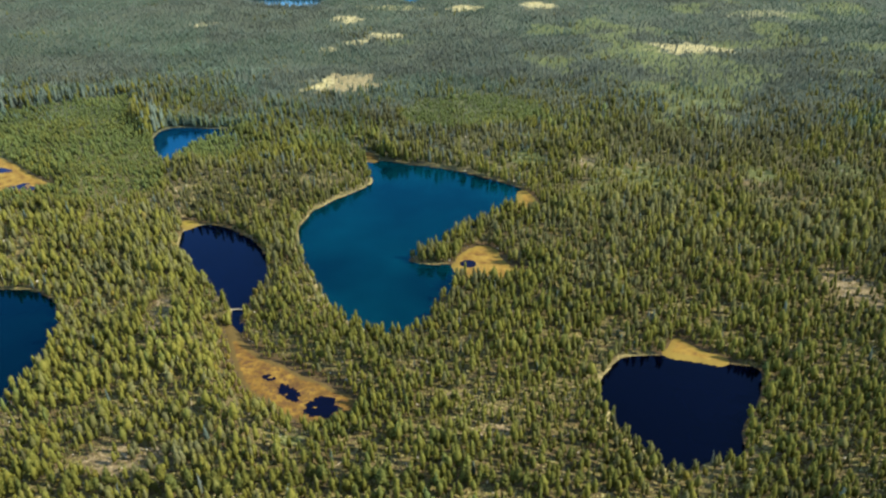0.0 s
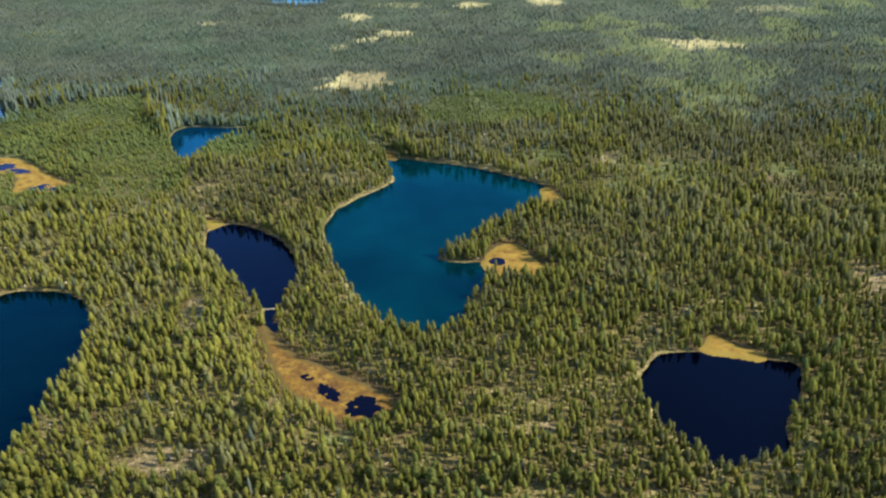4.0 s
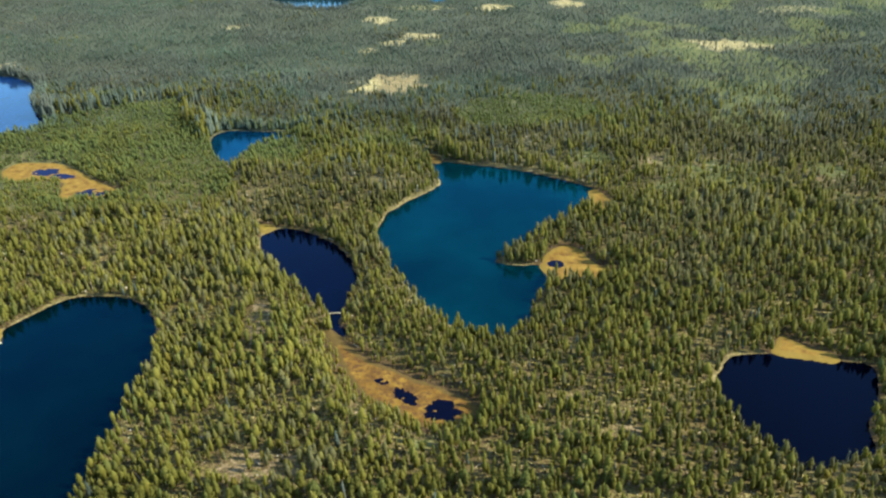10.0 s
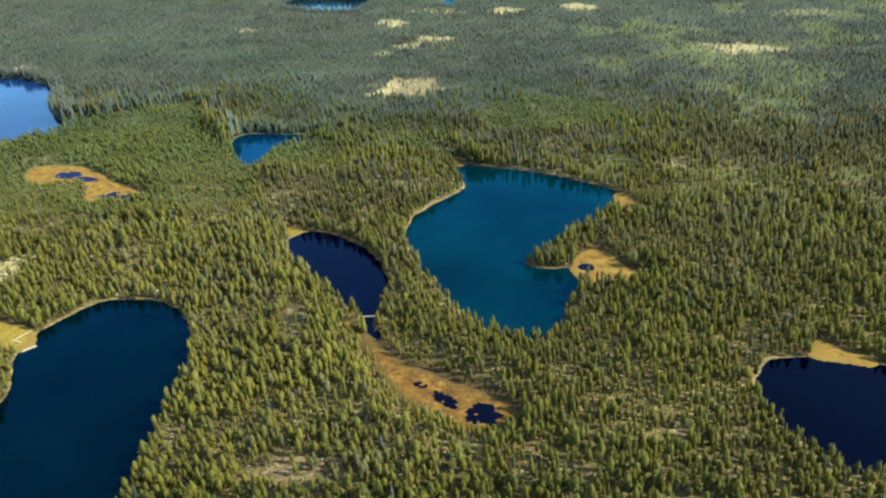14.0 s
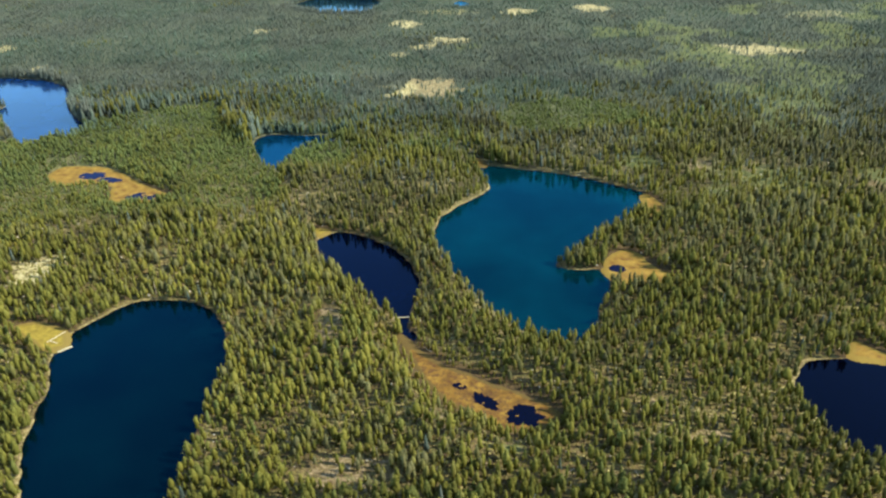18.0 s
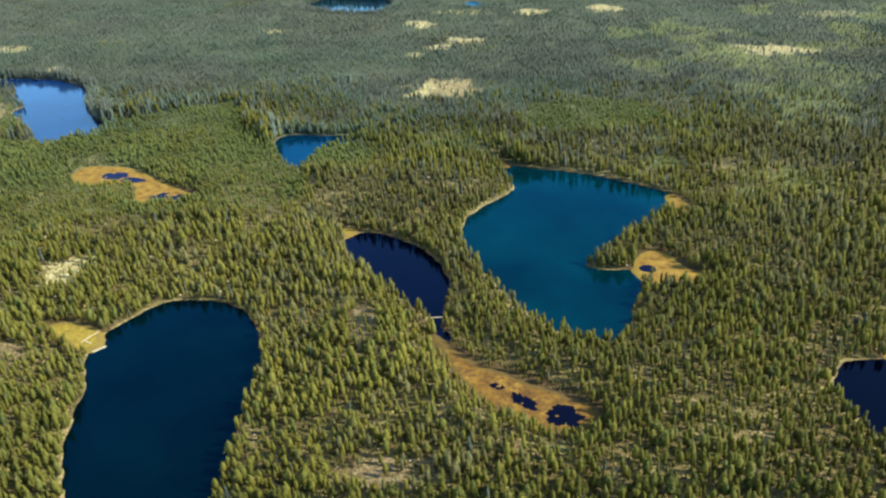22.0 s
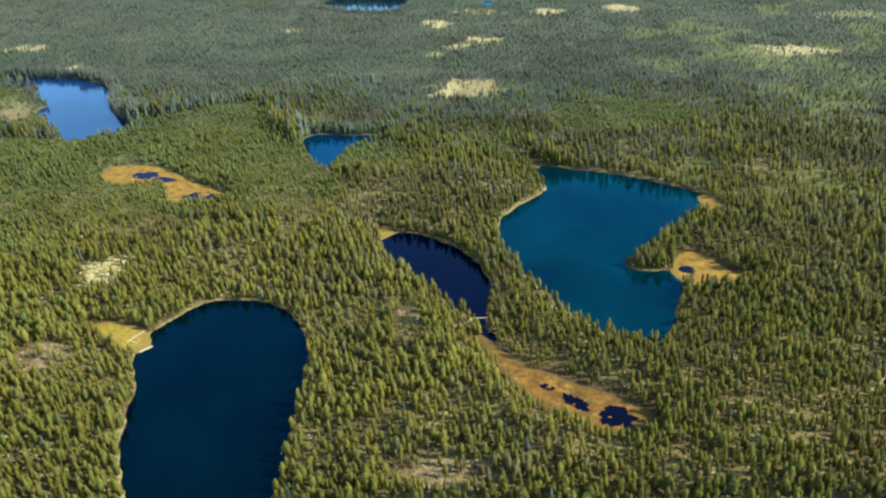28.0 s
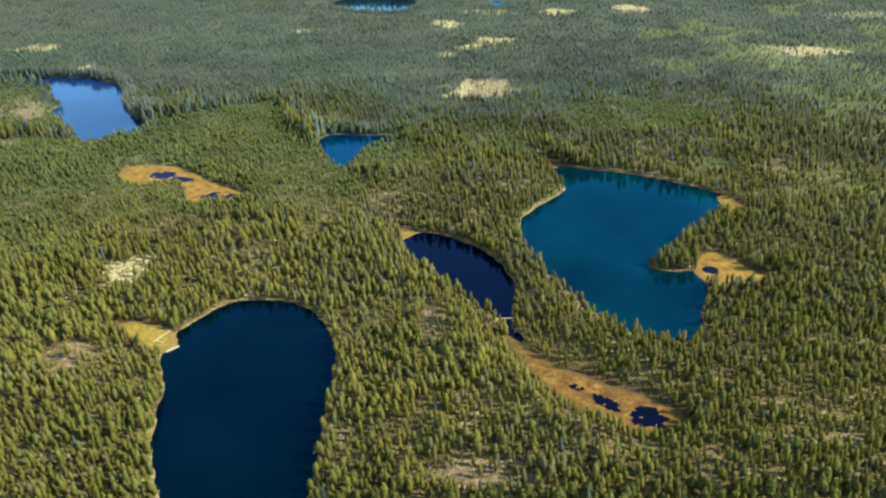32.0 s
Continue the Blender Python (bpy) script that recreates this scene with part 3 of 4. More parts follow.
def turn_any(rng):
    q = rng.normal(size=4)
    w, x, y, z = q / np.linalg.norm(q)
    return np.array([[1 - 2 * (y * y + z * z), 2 * (x * y - w * z), 2 * (x * z + w * y)], [2 * (x * y + w * z), 1 - 2 * (x * x + z * z), 2 * (y * z - w * x)],
                     [2 * (x * z - w * y), 2 * (y * z + w * x), 1 - 2 * (x * x + y * y)]])


def tube(points, radii, sides):
    """Corners and triangles of a tapered limb along some points."""
    a = np.arange(sides) * 2 * np.pi / sides
    rings = []
    for n, (p, r) in enumerate(zip(points, radii)):
        ahead = np.subtract(points[min(n + 1, len(points) - 1)], points[max(n - 1, 0)])
        ahead = ahead / np.linalg.norm(ahead)
        side = np.cross(ahead, (0.31, 0.95, 0.05))
        side /= np.linalg.norm(side)
        up = np.cross(side, ahead)
        rings.append(np.asarray(p) + r * (np.cos(a)[:, None] * side + np.sin(a)[:, None] * up))
    v, f = np.concatenate(rings), []
    for n in range(len(points) - 1):
        for i in range(sides):
            j = (i + 1) % sides
            o = n * sides
            f += [(o + i, o + j, o + sides + j), (o + i, o + sides + j, o + sides + i)]
    return v, np.array(f)


def joined(pieces):
    vs, fs, n = [], [], 0
    for v, f in pieces:
        vs.append(v)
        fs.append(np.asarray(f) + n)
        n += len(v)
    return np.concatenate(vs), np.concatenate(fs)


def profile(kind, s):
    """Half width of a crown, in shares of the widest, at the share s of the crown's height."""
    if kind == "pine":
        return min(1.0, 0.62 + 1.4 * s) * (1 - min(1.0, max(0.0, s)) ** 1.9) ** 0.8 + 0.05
    if kind == "spruce":
        return max(0.0, 1 - s) ** 0.85 * min(1.0, 0.75 + 2 * s) + 0.05
    return math.sqrt(max(0.0, 1 - (1.9 * s - 0.9) ** 2)) * 0.95 + 0.08


KINDS = {"pine": (0.15, 0.200), "spruce": (0.04, 0.180), "birch": (0.18, 0.200)}  # where the crown begins, its half width, in shares of the height


def crown(kind, rng, sides, rings, clumps, shards):
    """A crown one metre high in all: an uneven spindle round the stem, side clumps, and loose sprays at its edge."""
    base, half = KINDS[kind]
    base *= rng.uniform(0.4, 1.9)
    lean = rng.uniform(-0.025, 0.025, 2)
    a = np.arange(sides) * 2 * np.pi / sides + rng.uniform(0, 6)
    v, f = [(0, 0, base - 0.01)], []
    for n in range(rings):
        s = (n + 0.35) / (rings + 0.25) + rng.uniform(-0.04, 0.04)
        r = half * profile(kind, s) * rng.uniform(0.42, 0.92, sides)
        up = base + s * (1 - base) + rng.uniform(-0.04, 0.04, sides)
        v += [(math.cos(b) * q + lean[0] * s, math.sin(b) * q + lean[1] * s, z) for b, q, z in zip(a + 0.5 * (n % 2), r, up)]
    v.append((lean[0], lean[1], 0.97))
    for i in range(sides):
        j = (i + 1) % sides
        f.append((0, 1 + j, 1 + i))
        for n in range(rings - 1):
            o = 1 + n * sides
            f += [(o + i, o + j, o + sides + j), (o + i, o + sides + j, o + sides + i)]
        f.append((1 + (rings - 1) * sides + i, 1 + (rings - 1) * sides + j, len(v) - 1))
    pieces = [(np.array(v), np.array(f))]
    for n in range(clumps):
        s = (n + rng.uniform(0.1, 0.9)) / (clumps + 0.8)
        w = half * profile(kind, s)
        b = 2.4 * n + rng.uniform(-0.7, 0.7)
        at = np.array([math.cos(b) * w * 0.62 + lean[0] * s, math.sin(b) * w * 0.62 + lean[1] * s, base + s * (1 - base)])
        size = 0.40 * w * rng.uniform(0.8, 1.2)
        o = OCTA * rng.uniform(0.7, 1.25, (6, 1)) @ turn_any(rng).T
        pieces.append((o * (size, size, 0.055 + 0.4 * size) + at, OCTA_F))
    big = (26 / (shards + 10)) ** 0.4
    for n in range(shards):
        s = rng.uniform(0, 1) ** 0.85
        w = half * profile(kind, s)
        b = rng.uniform(0, 2 * math.pi)
        r = w * rng.uniform(0.65, 1.0)
        at = np.array([math.cos(b) * r + lean[0] * s, math.sin(b) * r + lean[1] * s, base + s * (0.97 - base)])
        o = rng.normal(size=(3, 3)) * (0.036 * big, 0.036 * big, 0.040 * big)
        o[0] += np.array([math.cos(b) * 0.02, math.sin(b) * 0.02, 0.025 if kind != "spruce" else -0.01]) * big
        pieces.append((o + at, np.array([(0, 1, 2)])))
    return joined(pieces)


def stem(kind, rng, sides, limbs=0):
    base, half = KINDS[kind]
    r = {"pine": 0.013, "spruce": 0.013, "birch": 0.010}[kind]
    bend = rng.uniform(-0.015, 0.015, 2)
    pieces = [tube([(0, 0, -0.03), (bend[0], bend[1], 0.4), (0, 0, 0.93)], [r * 1.25, r * 0.85, r * 0.2], sides)]
    for n in range(limbs):
        s = (n + 0.5) / limbs
        a, z = 2.4 * n + rng.uniform(-0.4, 0.4), base - 0.04 + s * (0.88 - base)
        w = half * profile(kind, s) * 0.85
        rise = 0.05 if kind != "spruce" else -0.03
        pieces.append(tube([(0, 0, z), (math.cos(a) * w * 0.5, math.sin(a) * w * 0.5, z + rise * 0.4), (math.cos(a) * w, math.sin(a) * w, z + rise)],
                           [r * 0.35, r * 0.25, r * 0.1], 3))
    return joined(pieces)


# Where trees stand: a jittered plan, thinned by lakes, bogs, clearings and poor ground.
def stand(y0, y1, gap, seed, shyness=1.0):
    rng = np.random.RandomState(seed)
    xs, ys = np.arange(-1120, 960, gap), np.arange(y0, y1, gap)
    x, y = (g.ravel() for g in np.meshgrid(xs, ys))
    x, y = x + rng.uniform(-0.72, 0.72, x.size) * gap, y + rng.uniform(-0.72, 0.72, y.size) * gap
    ok = (x > -385 - 0.51 * np.maximum(y - 239, -70)) & (x < 225 + 0.525 * np.maximum(y - 221, -60))
    x, y = x[ok], y[ok]
    d, b = shore_distance(x, y), bog_distance(x, y)
    bare, grassy = cleared(x, y)
    thick = 1.0 - 0.36 * smooth(0.50, 0.70, wander(x, y, 30, 0)) + 0.25 * smooth(12, 3, d)
    thick = thick * np.clip(0.35 + 1.15 * wander(x, y, 8.5, 4, 2), 0.45, 1.05)
    thick = thick * (1 - 0.93 * shyness * smooth(0.2, 0.9, bare)) * (1 - 0.5 * shyness * smooth(0.2, 0.8, grassy))
    ok = (d > 0.9) & (b > 0.6) & (rng.rand(x.size) < thick)
    x, y, d, b = x[ok], y[ok], d[ok], b[ok]
    return x, y, land(x, y, d, b), d


def grow(x, y, z, d, seed):
    """Kind, height, width, turn, tint and hue of every tree."""
    rng = np.random.RandomState(seed)
    n = len(x)
    fresh = young(x, y)
    fringe = smooth(17, 6, inside_by(CHANNEL_BOG, x, y, 30.0)) * smooth(-45, -75, x + 0.9 * (300 - y) - 20)
    edge_of_old = smooth(45, 15, inside_by(YOUNG_WEST, x, y, 60.0)) * (1 - fresh) * smooth(640, 680, y)
    # More of the grey-blue spruce with distance, so far woods look hazy.
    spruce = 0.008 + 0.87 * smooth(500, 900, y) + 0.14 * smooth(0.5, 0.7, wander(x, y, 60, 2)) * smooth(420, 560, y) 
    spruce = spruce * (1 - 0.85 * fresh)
    birch = (0.035 + 0.05 * smooth(14, 3, d)) * (1 - 0.9 * smooth(420, 600, y)) + 0.30 * fringe
    patch = wander(x, y, 90, 1, 3)
    away = smooth(450, 720, y)
    pick = np.clip(rng.rand(n) * (1 - 0.3 * away) + 0.3 * away * (0.5 + 2.2 * (patch - 0.5)), 0, 1)
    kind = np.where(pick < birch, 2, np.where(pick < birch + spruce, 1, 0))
    tall = 7.8 * (0.60 + 0.64 * wander(x, y, 40, 4)) * np.clip(rng.normal(1.06, 0.27, n), 0.45, 1.7) * np.where(rng.rand(n) < 0.30, rng.uniform(0.30, 0.62, n), 1.0)
    tall = tall * (1 - 0.25 * fringe)
    tall = tall * np.where(kind == 2, 0.72, np.where(kind == 1, 0.98, 1.0)) * (1 - 0.42 * fresh) * (1 + 0.7 * edge_of_old) * (1 + 0.14 * smooth(370, 430, y)) * (1 - 0.25 * smooth(560, 900, y)) * (1 + 0.9 * smooth(40, 10, inside_by(FAR_LAKE, x, y)) * (y > 1395) + 0.4 * smooth(25, 8, inside_by(SKY_LAKE, x, y)) * ((y > 865) | (x > -448)) + 0.35 * smooth(28, 10, inside_by(CURVED_LAKE, x, y)) * (y > 535) * (x > -50))
    wide = np.clip(rng.normal(1.0, 0.22, n), 0.6, 1.6) + 0.40 * fresh
    # Tint also carries painted light: brighter west ridge, darker bank beyond the bog.
    tint = np.clip(0.30 + 0.85 * (wander(x, y, 42, 5) - 0.5) + 0.35 * (wander(x, y, 120, 1, 2) - 0.5) + rng.normal(0, 0.13, n) * (1 - 0.55 * away) + 0.08 * smooth(480, 300, y) + 0.18 * fresh - 0.20 * smooth(-20, 70, x) * smooth(430, 360, y) + 0.14 * smooth(-10, 50, x) * smooth(410, 500, y) * smooth(900, 600, y) - 0.05 * smooth(430, 750, y) * (kind == 0) * (1 - fresh) + 0.05 * smooth(55, 20, line_distance(RIDGES[0][0], x, y)) - 0.14 * smooth(30, 8, line_distance(RIDGES[1][0], x, y)) * smooth(360, 320, y) + 0.16 * fringe, 0, 0.85)
    hue = 0.37 + (0.60 + 0.25 * away) * (wander(x, y, 48, 3) - 0.5) + rng.normal(0, 0.17, n) * (1 - 0.4 * away) + 0.32 * fresh + 0.30 * smooth(45, 15, np.hypot(x + 385, y - 375))
    # Far patches: grey-olive or fresh green, both painted bluer for haze.
    hue = hue + away * np.where(wander(x, y, 130, 4, 2) + rng.normal(0, 0.05, n) > 0.5, 0.40, -0.32) * (1 - fresh) + (0.12 + 0.22 * away) * fresh - 0.45 * edge_of_old
    hue = hue - 0.14 * smooth(40, 110, x) * smooth(320, 380, y) * (1 - away)
    hue = hue - 0.10 * smooth(360, 430, y) * smooth(640, 540, y) * (1 - fresh)
    return kind, tall, wide, rng.uniform(0, 2 * math.pi, n), tint, np.clip(hue, 0, 1)


def undergrowth(y0, y1, gap, seed):
    """Waist-high pines, juniper and birch scrub between the trees and in the clearings."""
    x, y, z, d = stand(y0, y1, gap, seed, 0.45)
    kind, tall, wide, turn, tint, hue = grow(x, y, z, d, seed + 1)
    rng = np.random.RandomState(seed + 2)
    n = len(x)
    return (x, y, z), [np.where(rng.rand(n) < 0.25, 2, 0), rng.uniform(0.9, 2.6, n), rng.uniform(1.3, 2.4, n), turn, np.clip(tint + 0.04, 0, 0.8), hue]


ORDER = ("pine", "spruce", "birch")
NEEDLES, BARKS = dict(zip(ORDER, (M_PINE, M_HAZY_SPRUCE, M_BIRCH))), dict(zip(ORDER, (M_BARK, M_BARK, M_BIRCHBARK)))


def wood(name, label, which, x, y, z, grown, shape, sides, variants, seed):
    """All the trees of one kind in a stretch of forest, too many to count: crowns in one object, stems in its part."""
    kind, tall, wide, turn, tint, hue = grown
    sel = np.where(kind == ORDER.index(which))[0]
    rng = np.random.RandomState(seed)
    choice = rng.randint(0, variants, len(sel))
    out = {"crown": ([], [], [], [], 0), "stem": ([], [], [], [], 0)}
    for n in range(variants):
        i = sel[choice == n]
        shapes = {"crown": crown(which, rng, *shape)}
        if sides:
            shapes["stem"] = stem(which, rng, sides)
        for key, (v, f) in shapes.items():
            c, s = np.cos(turn[i])[:, None], np.sin(turn[i])[:, None]
            h, w = tall[i][:, None], (tall[i] * wide[i])[:, None]
            p = np.stack([x[i][:, None] + w * (c * v[:, 0] - s * v[:, 1]), y[i][:, None] + w * (s * v[:, 0] + c * v[:, 1]), z[i][:, None] + h * v[:, 2]], -1)
            vs, fs, ts, hs, count = out[key]
            vs.append(p.reshape(-1, 3))
            fs.append((f[None] + (count + np.arange(len(i)) * len(v))[:, None, None]).reshape(-1, 3))
            ts.append(np.repeat(tint[i], len(v)))
            hs.append(np.repeat(hue[i], len(v)))
            out[key] = (vs, fs, ts, hs, count + len(i) * len(v))
    top = None
    for key, (vs, fs, ts, hs, count) in out.items():
        if not count:
            continue
        material = (NEEDLES if key == "crown" else BARKS)[which]
        me = mesh_of(name, np.concatenate(vs), np.concatenate(fs), material, tint=np.concatenate(ts), hue=np.concatenate(hs))
        if top is None:
            top = tagged(new(name, me), label, "forest", kind="stuff")
        else:
            tagged(part("trunks", me, top, "thin bare trunks of the wood"), kind="stuff")
    return top


near = stand(180, 480, 2.55, 11)
middle = stand(480, 850, 2.78, 12)
distant = [np.concatenate([a, b]) for a, b in zip(stand(850, 1060, 3.05, 13), stand(1060, 1600, 3.75, 17))]
more = stand(400, 790, 3.0, 14)
planted = young(more[0], more[1]) > 0.5
middle = [np.concatenate([a, b[planted]]) for a, b in zip(middle, more)]
below = stand(-80, 180, 7.0, 15)
g_below = grow(*below, 24)
# The banks of the farther lakes are closed by dense, dark spruces down to the water.
banks = stand(640, 1560, 2.3, 16, 0.0)
bx, by = banks[0], banks[1]
closed = ((inside_by(SKY_LAKE, bx, by) < 14) & ((by > 893) | (bx > -505 + 0.35 * (830 - by)))) | ((inside_by(HOOK_POND, bx, by) < 10) & (by > 676)) | (inside_by(FAR_LAKE, bx, by) < 16)
banks = [a[closed] for a in banks]
g_banks = list(grow(*banks, 25))
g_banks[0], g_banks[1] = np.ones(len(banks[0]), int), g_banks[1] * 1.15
g_near, g_middle, g_distant = (grow(*s, seed) for s, seed in ((near, 21), (middle, 22), (distant, 23)))

# The trees nearest to the flight, on the heath round the sandy clearing, stand singly.
FRONT = 285.0
front = (near[1] < FRONT) & (near[1] > 222) & (near[0] > -345) & (near[0] < 70)
singles = []
for kind_no, most in ((0, 330), (1, 120), (2, 130)):
    i = np.where(front & (g_near[0] == kind_no))[0]
    singles.append(i[np.argsort(near[1][i])][:most])
rest = np.ones(len(near[0]), bool)
rest[np.concatenate(singles)] = False
n_rest, g_rest = [a[rest] for a in near], [a[rest] for a in g_near]

SAY = {"pine": "olive-green heath pines", "spruce": "haze-tinted narrow spruces", "birch": "yellowing autumn birches"}


def sized(trees, grown, low, high):
    """The trees from one height to another."""
    ok = (grown[1] >= low) & (grown[1] < high)
    return [a[ok] for a in trees][:3], [a[ok] for a in grown]


LOW = 5.2
scrub, g_scrub = undergrowth(200, 480, 2.5, 61)
for kind in ORDER:
    wood(kind + "_scrub", "waist-high " + SAY[kind] + " and scrub between the trees", kind, *scrub, g_scrub, (3, 1, 0, 4), 0, 10, 37)
    where, grown = sized(n_rest, g_rest, LOW, 99)
    wood(kind + "_wood", SAY[kind] + " on the near heath and lake shores", kind, *where, grown, (5, 3, 1, 16), 3, 16, 31)
    where, grown = sized(n_rest, g_rest, 0, LOW)
    wood(kind + "_saplings", "low " + SAY[kind] + " growing up in the near wood", kind, *where, grown, (4, 2, 0, 5), 0, 10, 35)
    where, grown = sized(middle, g_middle, LOW, 99)
    wood(kind + "_wood", SAY[kind] + " around the bogs and farther shores", kind, *where, grown, (4, 2, 0, 6), 0, 10, 32)
    where, grown = sized(middle, g_middle, 0, LOW)
    wood(kind + "_saplings", "low " + SAY[kind] + " in plantations and gaps", kind, *where, grown, (3, 1, 0, 5), 0, 8, 36)
    wood(kind + "_wood", SAY[kind] + " on the heath below the flight", kind, *below[:3], g_below, (3, 2, 0, 5), 0, 8, 34)
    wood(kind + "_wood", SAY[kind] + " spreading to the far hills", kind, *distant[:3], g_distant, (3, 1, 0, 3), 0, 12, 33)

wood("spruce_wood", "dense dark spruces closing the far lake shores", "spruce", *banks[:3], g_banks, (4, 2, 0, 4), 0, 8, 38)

TREE_LABELS = {"pine": "slim olive-green pine with bare lower trunk on heath", "spruce": "narrow haze-tinted green spruce among heath pines",
               "birch": "small birch with yellowing autumn leaves and white trunk"}
for kind_no, kind in enumerate(ORDER):
    rng = np.random.RandomState(50 + kind_no)
    models = []
    for n in range(8):
        (cv, cf), (sv, sf) = crown(kind, rng, 7, 6, 14, 170), stem(kind, rng, 6, 10)
        models.append((mesh_of("crown", cv, cf, NEEDLES[kind], tint=np.full(len(cv), 0.06 + 0.05 * n), hue=np.full(len(cv), 0.25 + 0.07 * (n * 5 % 8))), mesh_of("trunk", sv, sf, BARKS[kind])))
    for i in singles[kind_no]:
        h, w = g_near[1][i], g_near[1][i] * g_near[2][i]
        tree = tagged(new(kind + "_tree"), TREE_LABELS[kind], kind, group=kind + " trees on the near heath")
        tree.matrix_basis = Matrix.LocRotScale((near[0][i], near[1][i], near[2][i]), Euler((0, 0, g_near[3][i])), (w, w, h))
        c_me, s_me = models[rng.randint(0, 8)]
        part("trunk", s_me, tree)
        part("crown", c_me, tree)


# ---- boardwalk and landing on the sedge spit ----
def box(sx, sy, sz, bevel=0.012):
    bm = bmesh.new()
    bmesh.ops.create_cube(bm, size=1, matrix=Matrix.Diagonal((sx, sy, sz, 1)))
    bmesh.ops.bevel(bm, geom=bm.edges[:], offset=bevel, segments=1, affect="EDGES")
    me = bpy.data.meshes.new("board")
    bm.to_mesh(me)
    bm.free()
    me.materials.append(M_BOARD)
    return me


def duckboard(x0, y0, x1, y1, z, label):
    """Two planks side by side on sleepers, length after length."""
    far, turn = math.hypot(x1 - x0, y1 - y0), math.atan2(y1 - y0, x1 - x0)
    top = tagged(new("boardwalk"), label, "boardwalk")
    top.matrix_basis = Matrix.Translation((x0, y0, z)) @ Matrix.Rotation(turn, 4, "Z")
    lengths = max(2, round(far / 3.0))
    step = far / lengths
    plank, sleeper = box(step - 0.04, 0.30, 0.06), box(0.16, 1.0, 0.14)
    for n in range(lengths):
        for side in (-0.19, 0.19):
            part("plank", plank, top, matrix=pose((n + 0.5) * step, side + random.uniform(-0.02, 0.02), 0.03, 0, 0, random.uniform(-0.7, 0.7)))
    for n in range(lengths + 1):
        part("sleeper", sleeper, top, matrix=pose(n * step, 0, -0.07))
    return top


duckboard(-307.0, 350.5, -301.3, 360.6, 0.72, "pale plank boardwalk crossing the yellow sedge spit")
duckboard(-305.4, 351.4, -301.2, 349.4, 0.72, "short plank boardwalk branching off towards the water")

duckboard(-121.5, 366.0, -108.5, 366.6, 0.55, "narrow plank footbridge over the dark outlet of the pond")

landing = tagged(new("landing_stage"), "bleached wooden landing stage floating beside the sedge spit", "jetty")
landing.matrix_basis = Matrix.Translation((-297.6, 341.6, 0.10)) @ Matrix.Rotation(math.atan2(5.2, 5.4), 4, "Z")
deck, beam = box(0.22, 1.5, 0.05), box(7.5, 0.18, 0.22)
for n in range(30):
    part("deck_board", deck, landing, matrix=pose(0.14 + n * 0.25, random.uniform(-0.03, 0.03), 0.14))
for side in (-0.55, 0.55):
    part("beam", beam, landing, matrix=pose(3.75, side, 0.0))


# ---- fallen trunks and dead pines on the heath ----
def deadwood(name, length, stubs, seed, label, category):
    """A bare grey trunk with the stubs of its limbs, lying along x."""
    rng = np.random.RandomState(seed)
    pieces = [tube([(0, 0, 0), (length * 0.5, 0.12, 0.02), (length, 0.0, 0.05)], [0.17, 0.13, 0.04], 6)]
    for n in range(stubs):
        s = rng.uniform(0.25, 0.95)
        a = rng.uniform(0, 2 * math.pi)
        r = rng.uniform(0.4, 1.0) * (1.1 - s)
        pieces.append(tube([(s * length, 0, 0.02), (s * length + 0.3 * r, math.cos(a) * r, 0.02 + math.sin(a) * r)], [0.04, 0.015], 3))
    v, f = joined(pieces)
    return tagged(new(name, mesh_of(name, v, f, M_DEADWOOD)), label, category, group=name + " group")


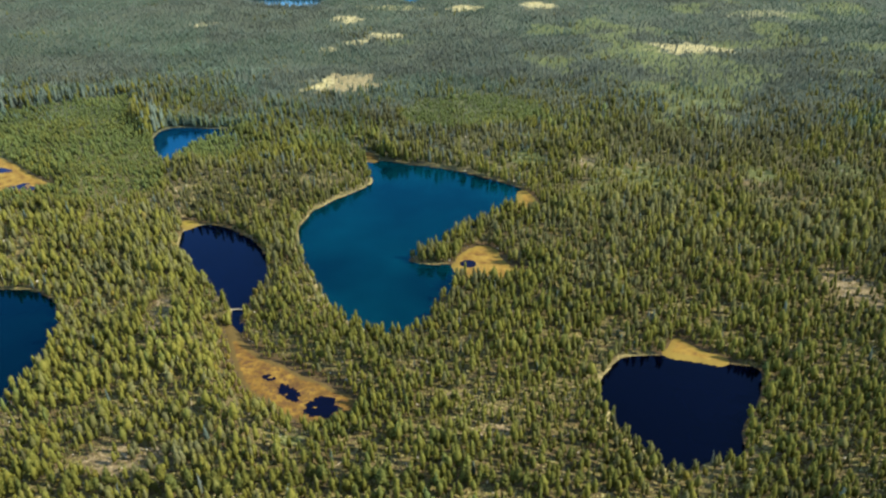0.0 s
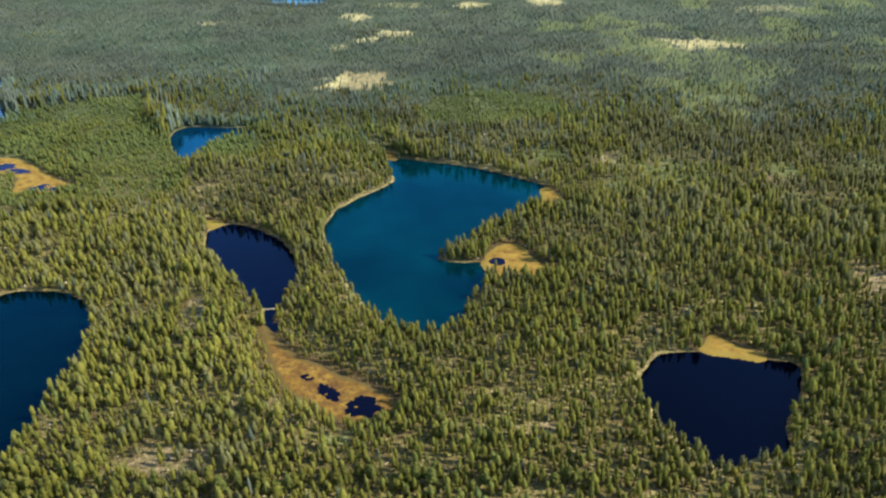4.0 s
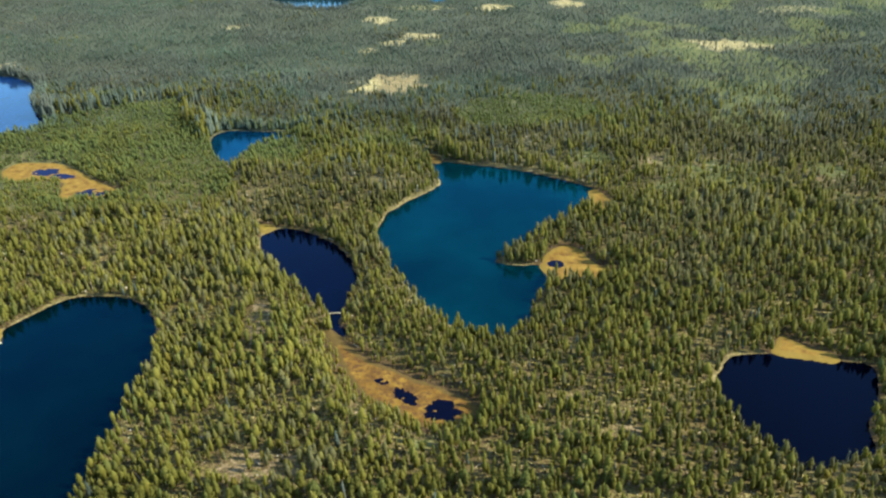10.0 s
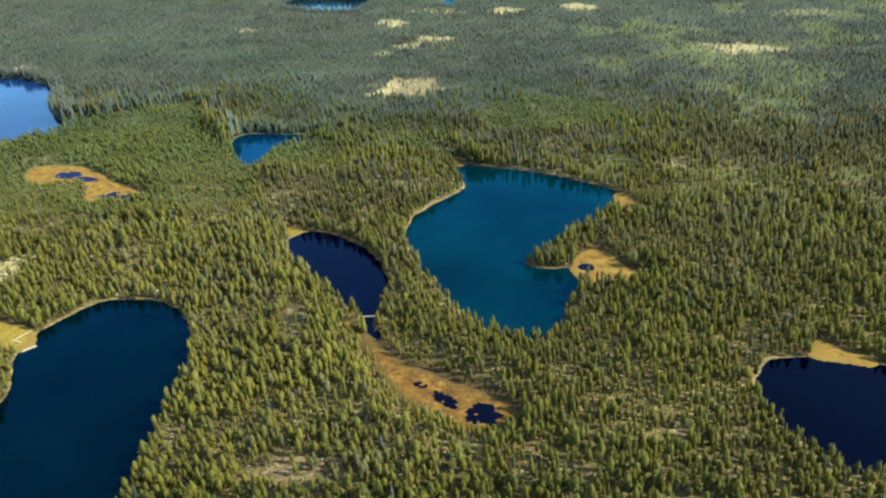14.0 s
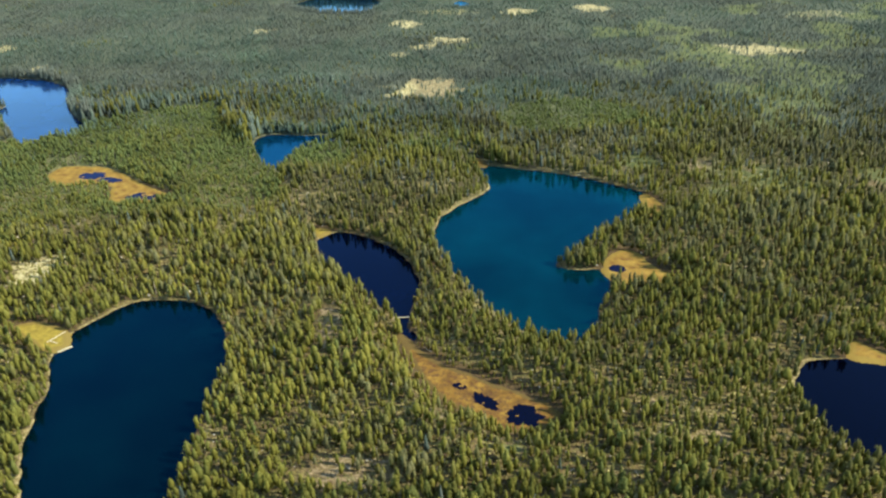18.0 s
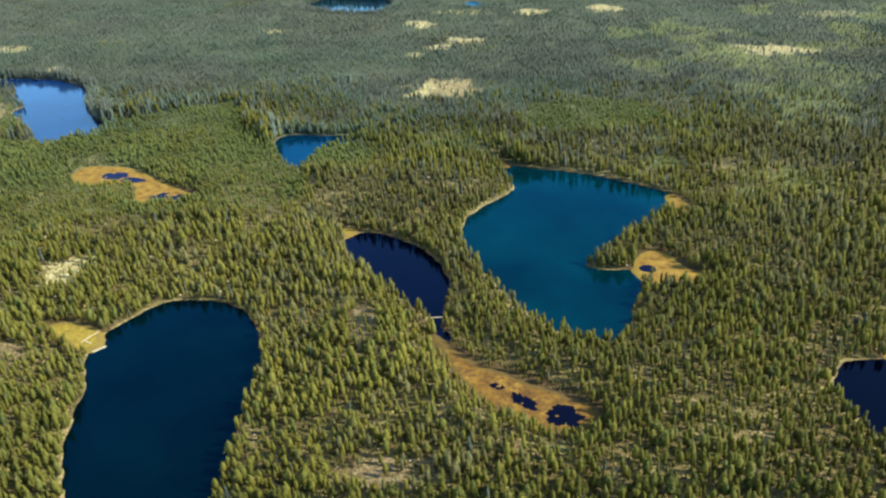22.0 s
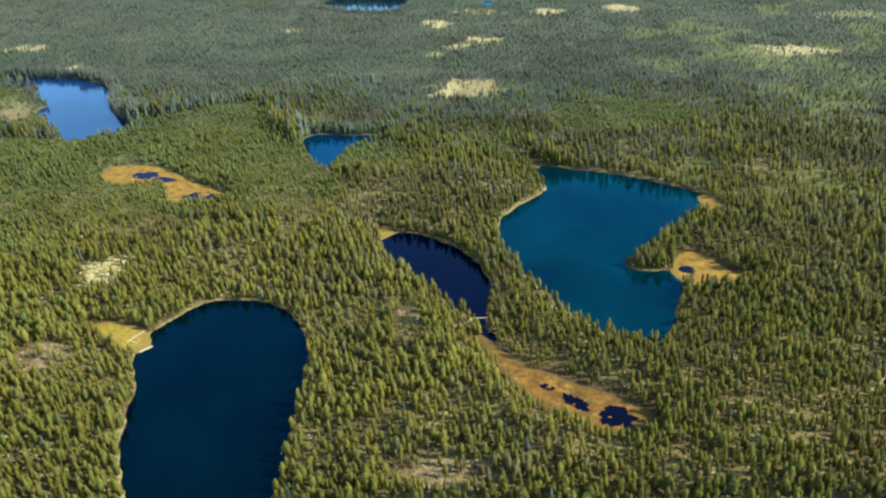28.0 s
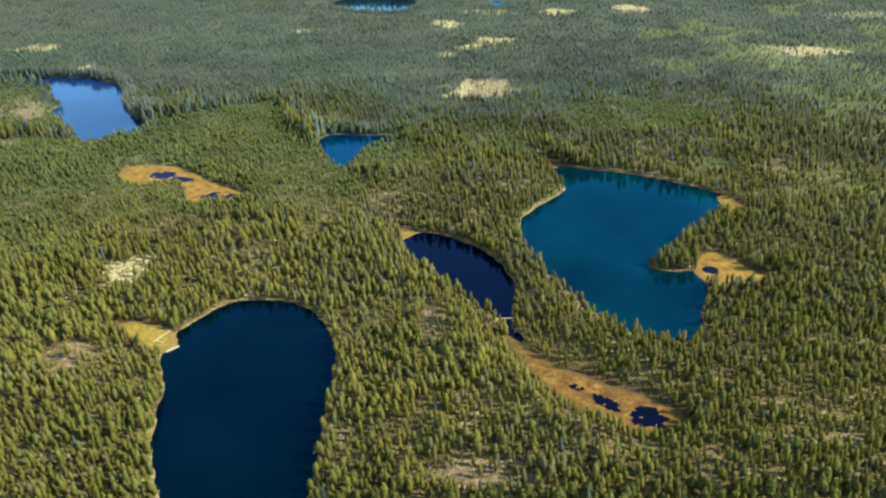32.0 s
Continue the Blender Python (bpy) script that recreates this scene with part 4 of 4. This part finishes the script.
rng = np.random.RandomState(77)
spots = stand(215, 430, 9.5, 41)
take = rng.permutation(np.where((spots[3] > 6) & (np.abs(spots[0] + 80) < 300))[0])
logs = [deadwood("fallen_log", 6.0 + n, 9, 90 + n, "bleached grey fallen pine log on the heath", "log") for n in range(4)]
for n, i in enumerate(take[:150]):
    m = Matrix.Translation((spots[0][i], spots[1][i], spots[2][i] + 0.15)) @ Matrix.Rotation(rng.uniform(0, 6.3), 4, "Z")
    if n < 4:
        logs[n].matrix_basis = m
    else:
        copy_thing(logs[n % 4], m)
snags = [deadwood("dead_pine", 7.0 + n, 26, 95 + n, "standing grey dead pine with broken limbs", "dead tree") for n in range(3)]
for n, i in enumerate(take[150:160]):
    m = Matrix.Translation((spots[0][i], spots[1][i], spots[2][i] - 0.2)) @ Matrix.Rotation(rng.uniform(0, 6.3), 4, "Z") @ Matrix.Rotation(-math.pi / 2 + rng.uniform(-0.06, 0.06), 4, "Y")
    if n < 3:
        snags[n].matrix_basis = m
    else:
        copy_thing(snags[n % 3], m)


# ---- pale boulders strewn over the heath ----
def boulders(count, seed):
    """Lichen-covered stones, each an uneven lump half sunk in the ground, too many to count."""
    rng = np.random.RandomState(seed)
    x, y, z, d = stand(215, 640, 9.0, seed + 1, 0.0)
    keep = rng.permutation(np.where((d > 3) & (young(x, y) < 0.3))[0])[:count]
    vs, fs = [], []
    ring = np.arange(6) * np.pi / 3
    for n, i in enumerate(keep):
        size = rng.uniform(0.2, 0.55) * (1 + 0.6 * (y[i] > 380))
        wide = size * rng.uniform(0.8, 1.4, 13)
        low = np.stack([np.cos(ring) * wide[:6], np.sin(ring) * wide[:6], np.full(6, -0.2)], 1)
        high = np.stack([np.cos(ring + 0.4) * wide[6:12] * 0.72, np.sin(ring + 0.4) * wide[6:12] * 0.72, size * rng.uniform(0.45, 0.75, 6)], 1)
        v = np.concatenate([low, high, [[0, 0, size * rng.uniform(0.75, 1.0)]]])
        vs.append(v + (x[i], y[i], z[i]))
        for k in range(6):
            m = (k + 1) % 6
            fs += [(13 * n + k, 13 * n + m, 13 * n + 6 + m), (13 * n + k, 13 * n + 6 + m, 13 * n + 6 + k), (13 * n + 6 + k, 13 * n + 6 + m, 13 * n + 12)]
    ob = new("boulders", mesh_of("boulders", np.concatenate(vs), fs, M_STONE))
    return tagged(ob, "pale lichen-covered boulders strewn over the heath", "boulders", kind="stuff")


boulders(1500, 120)
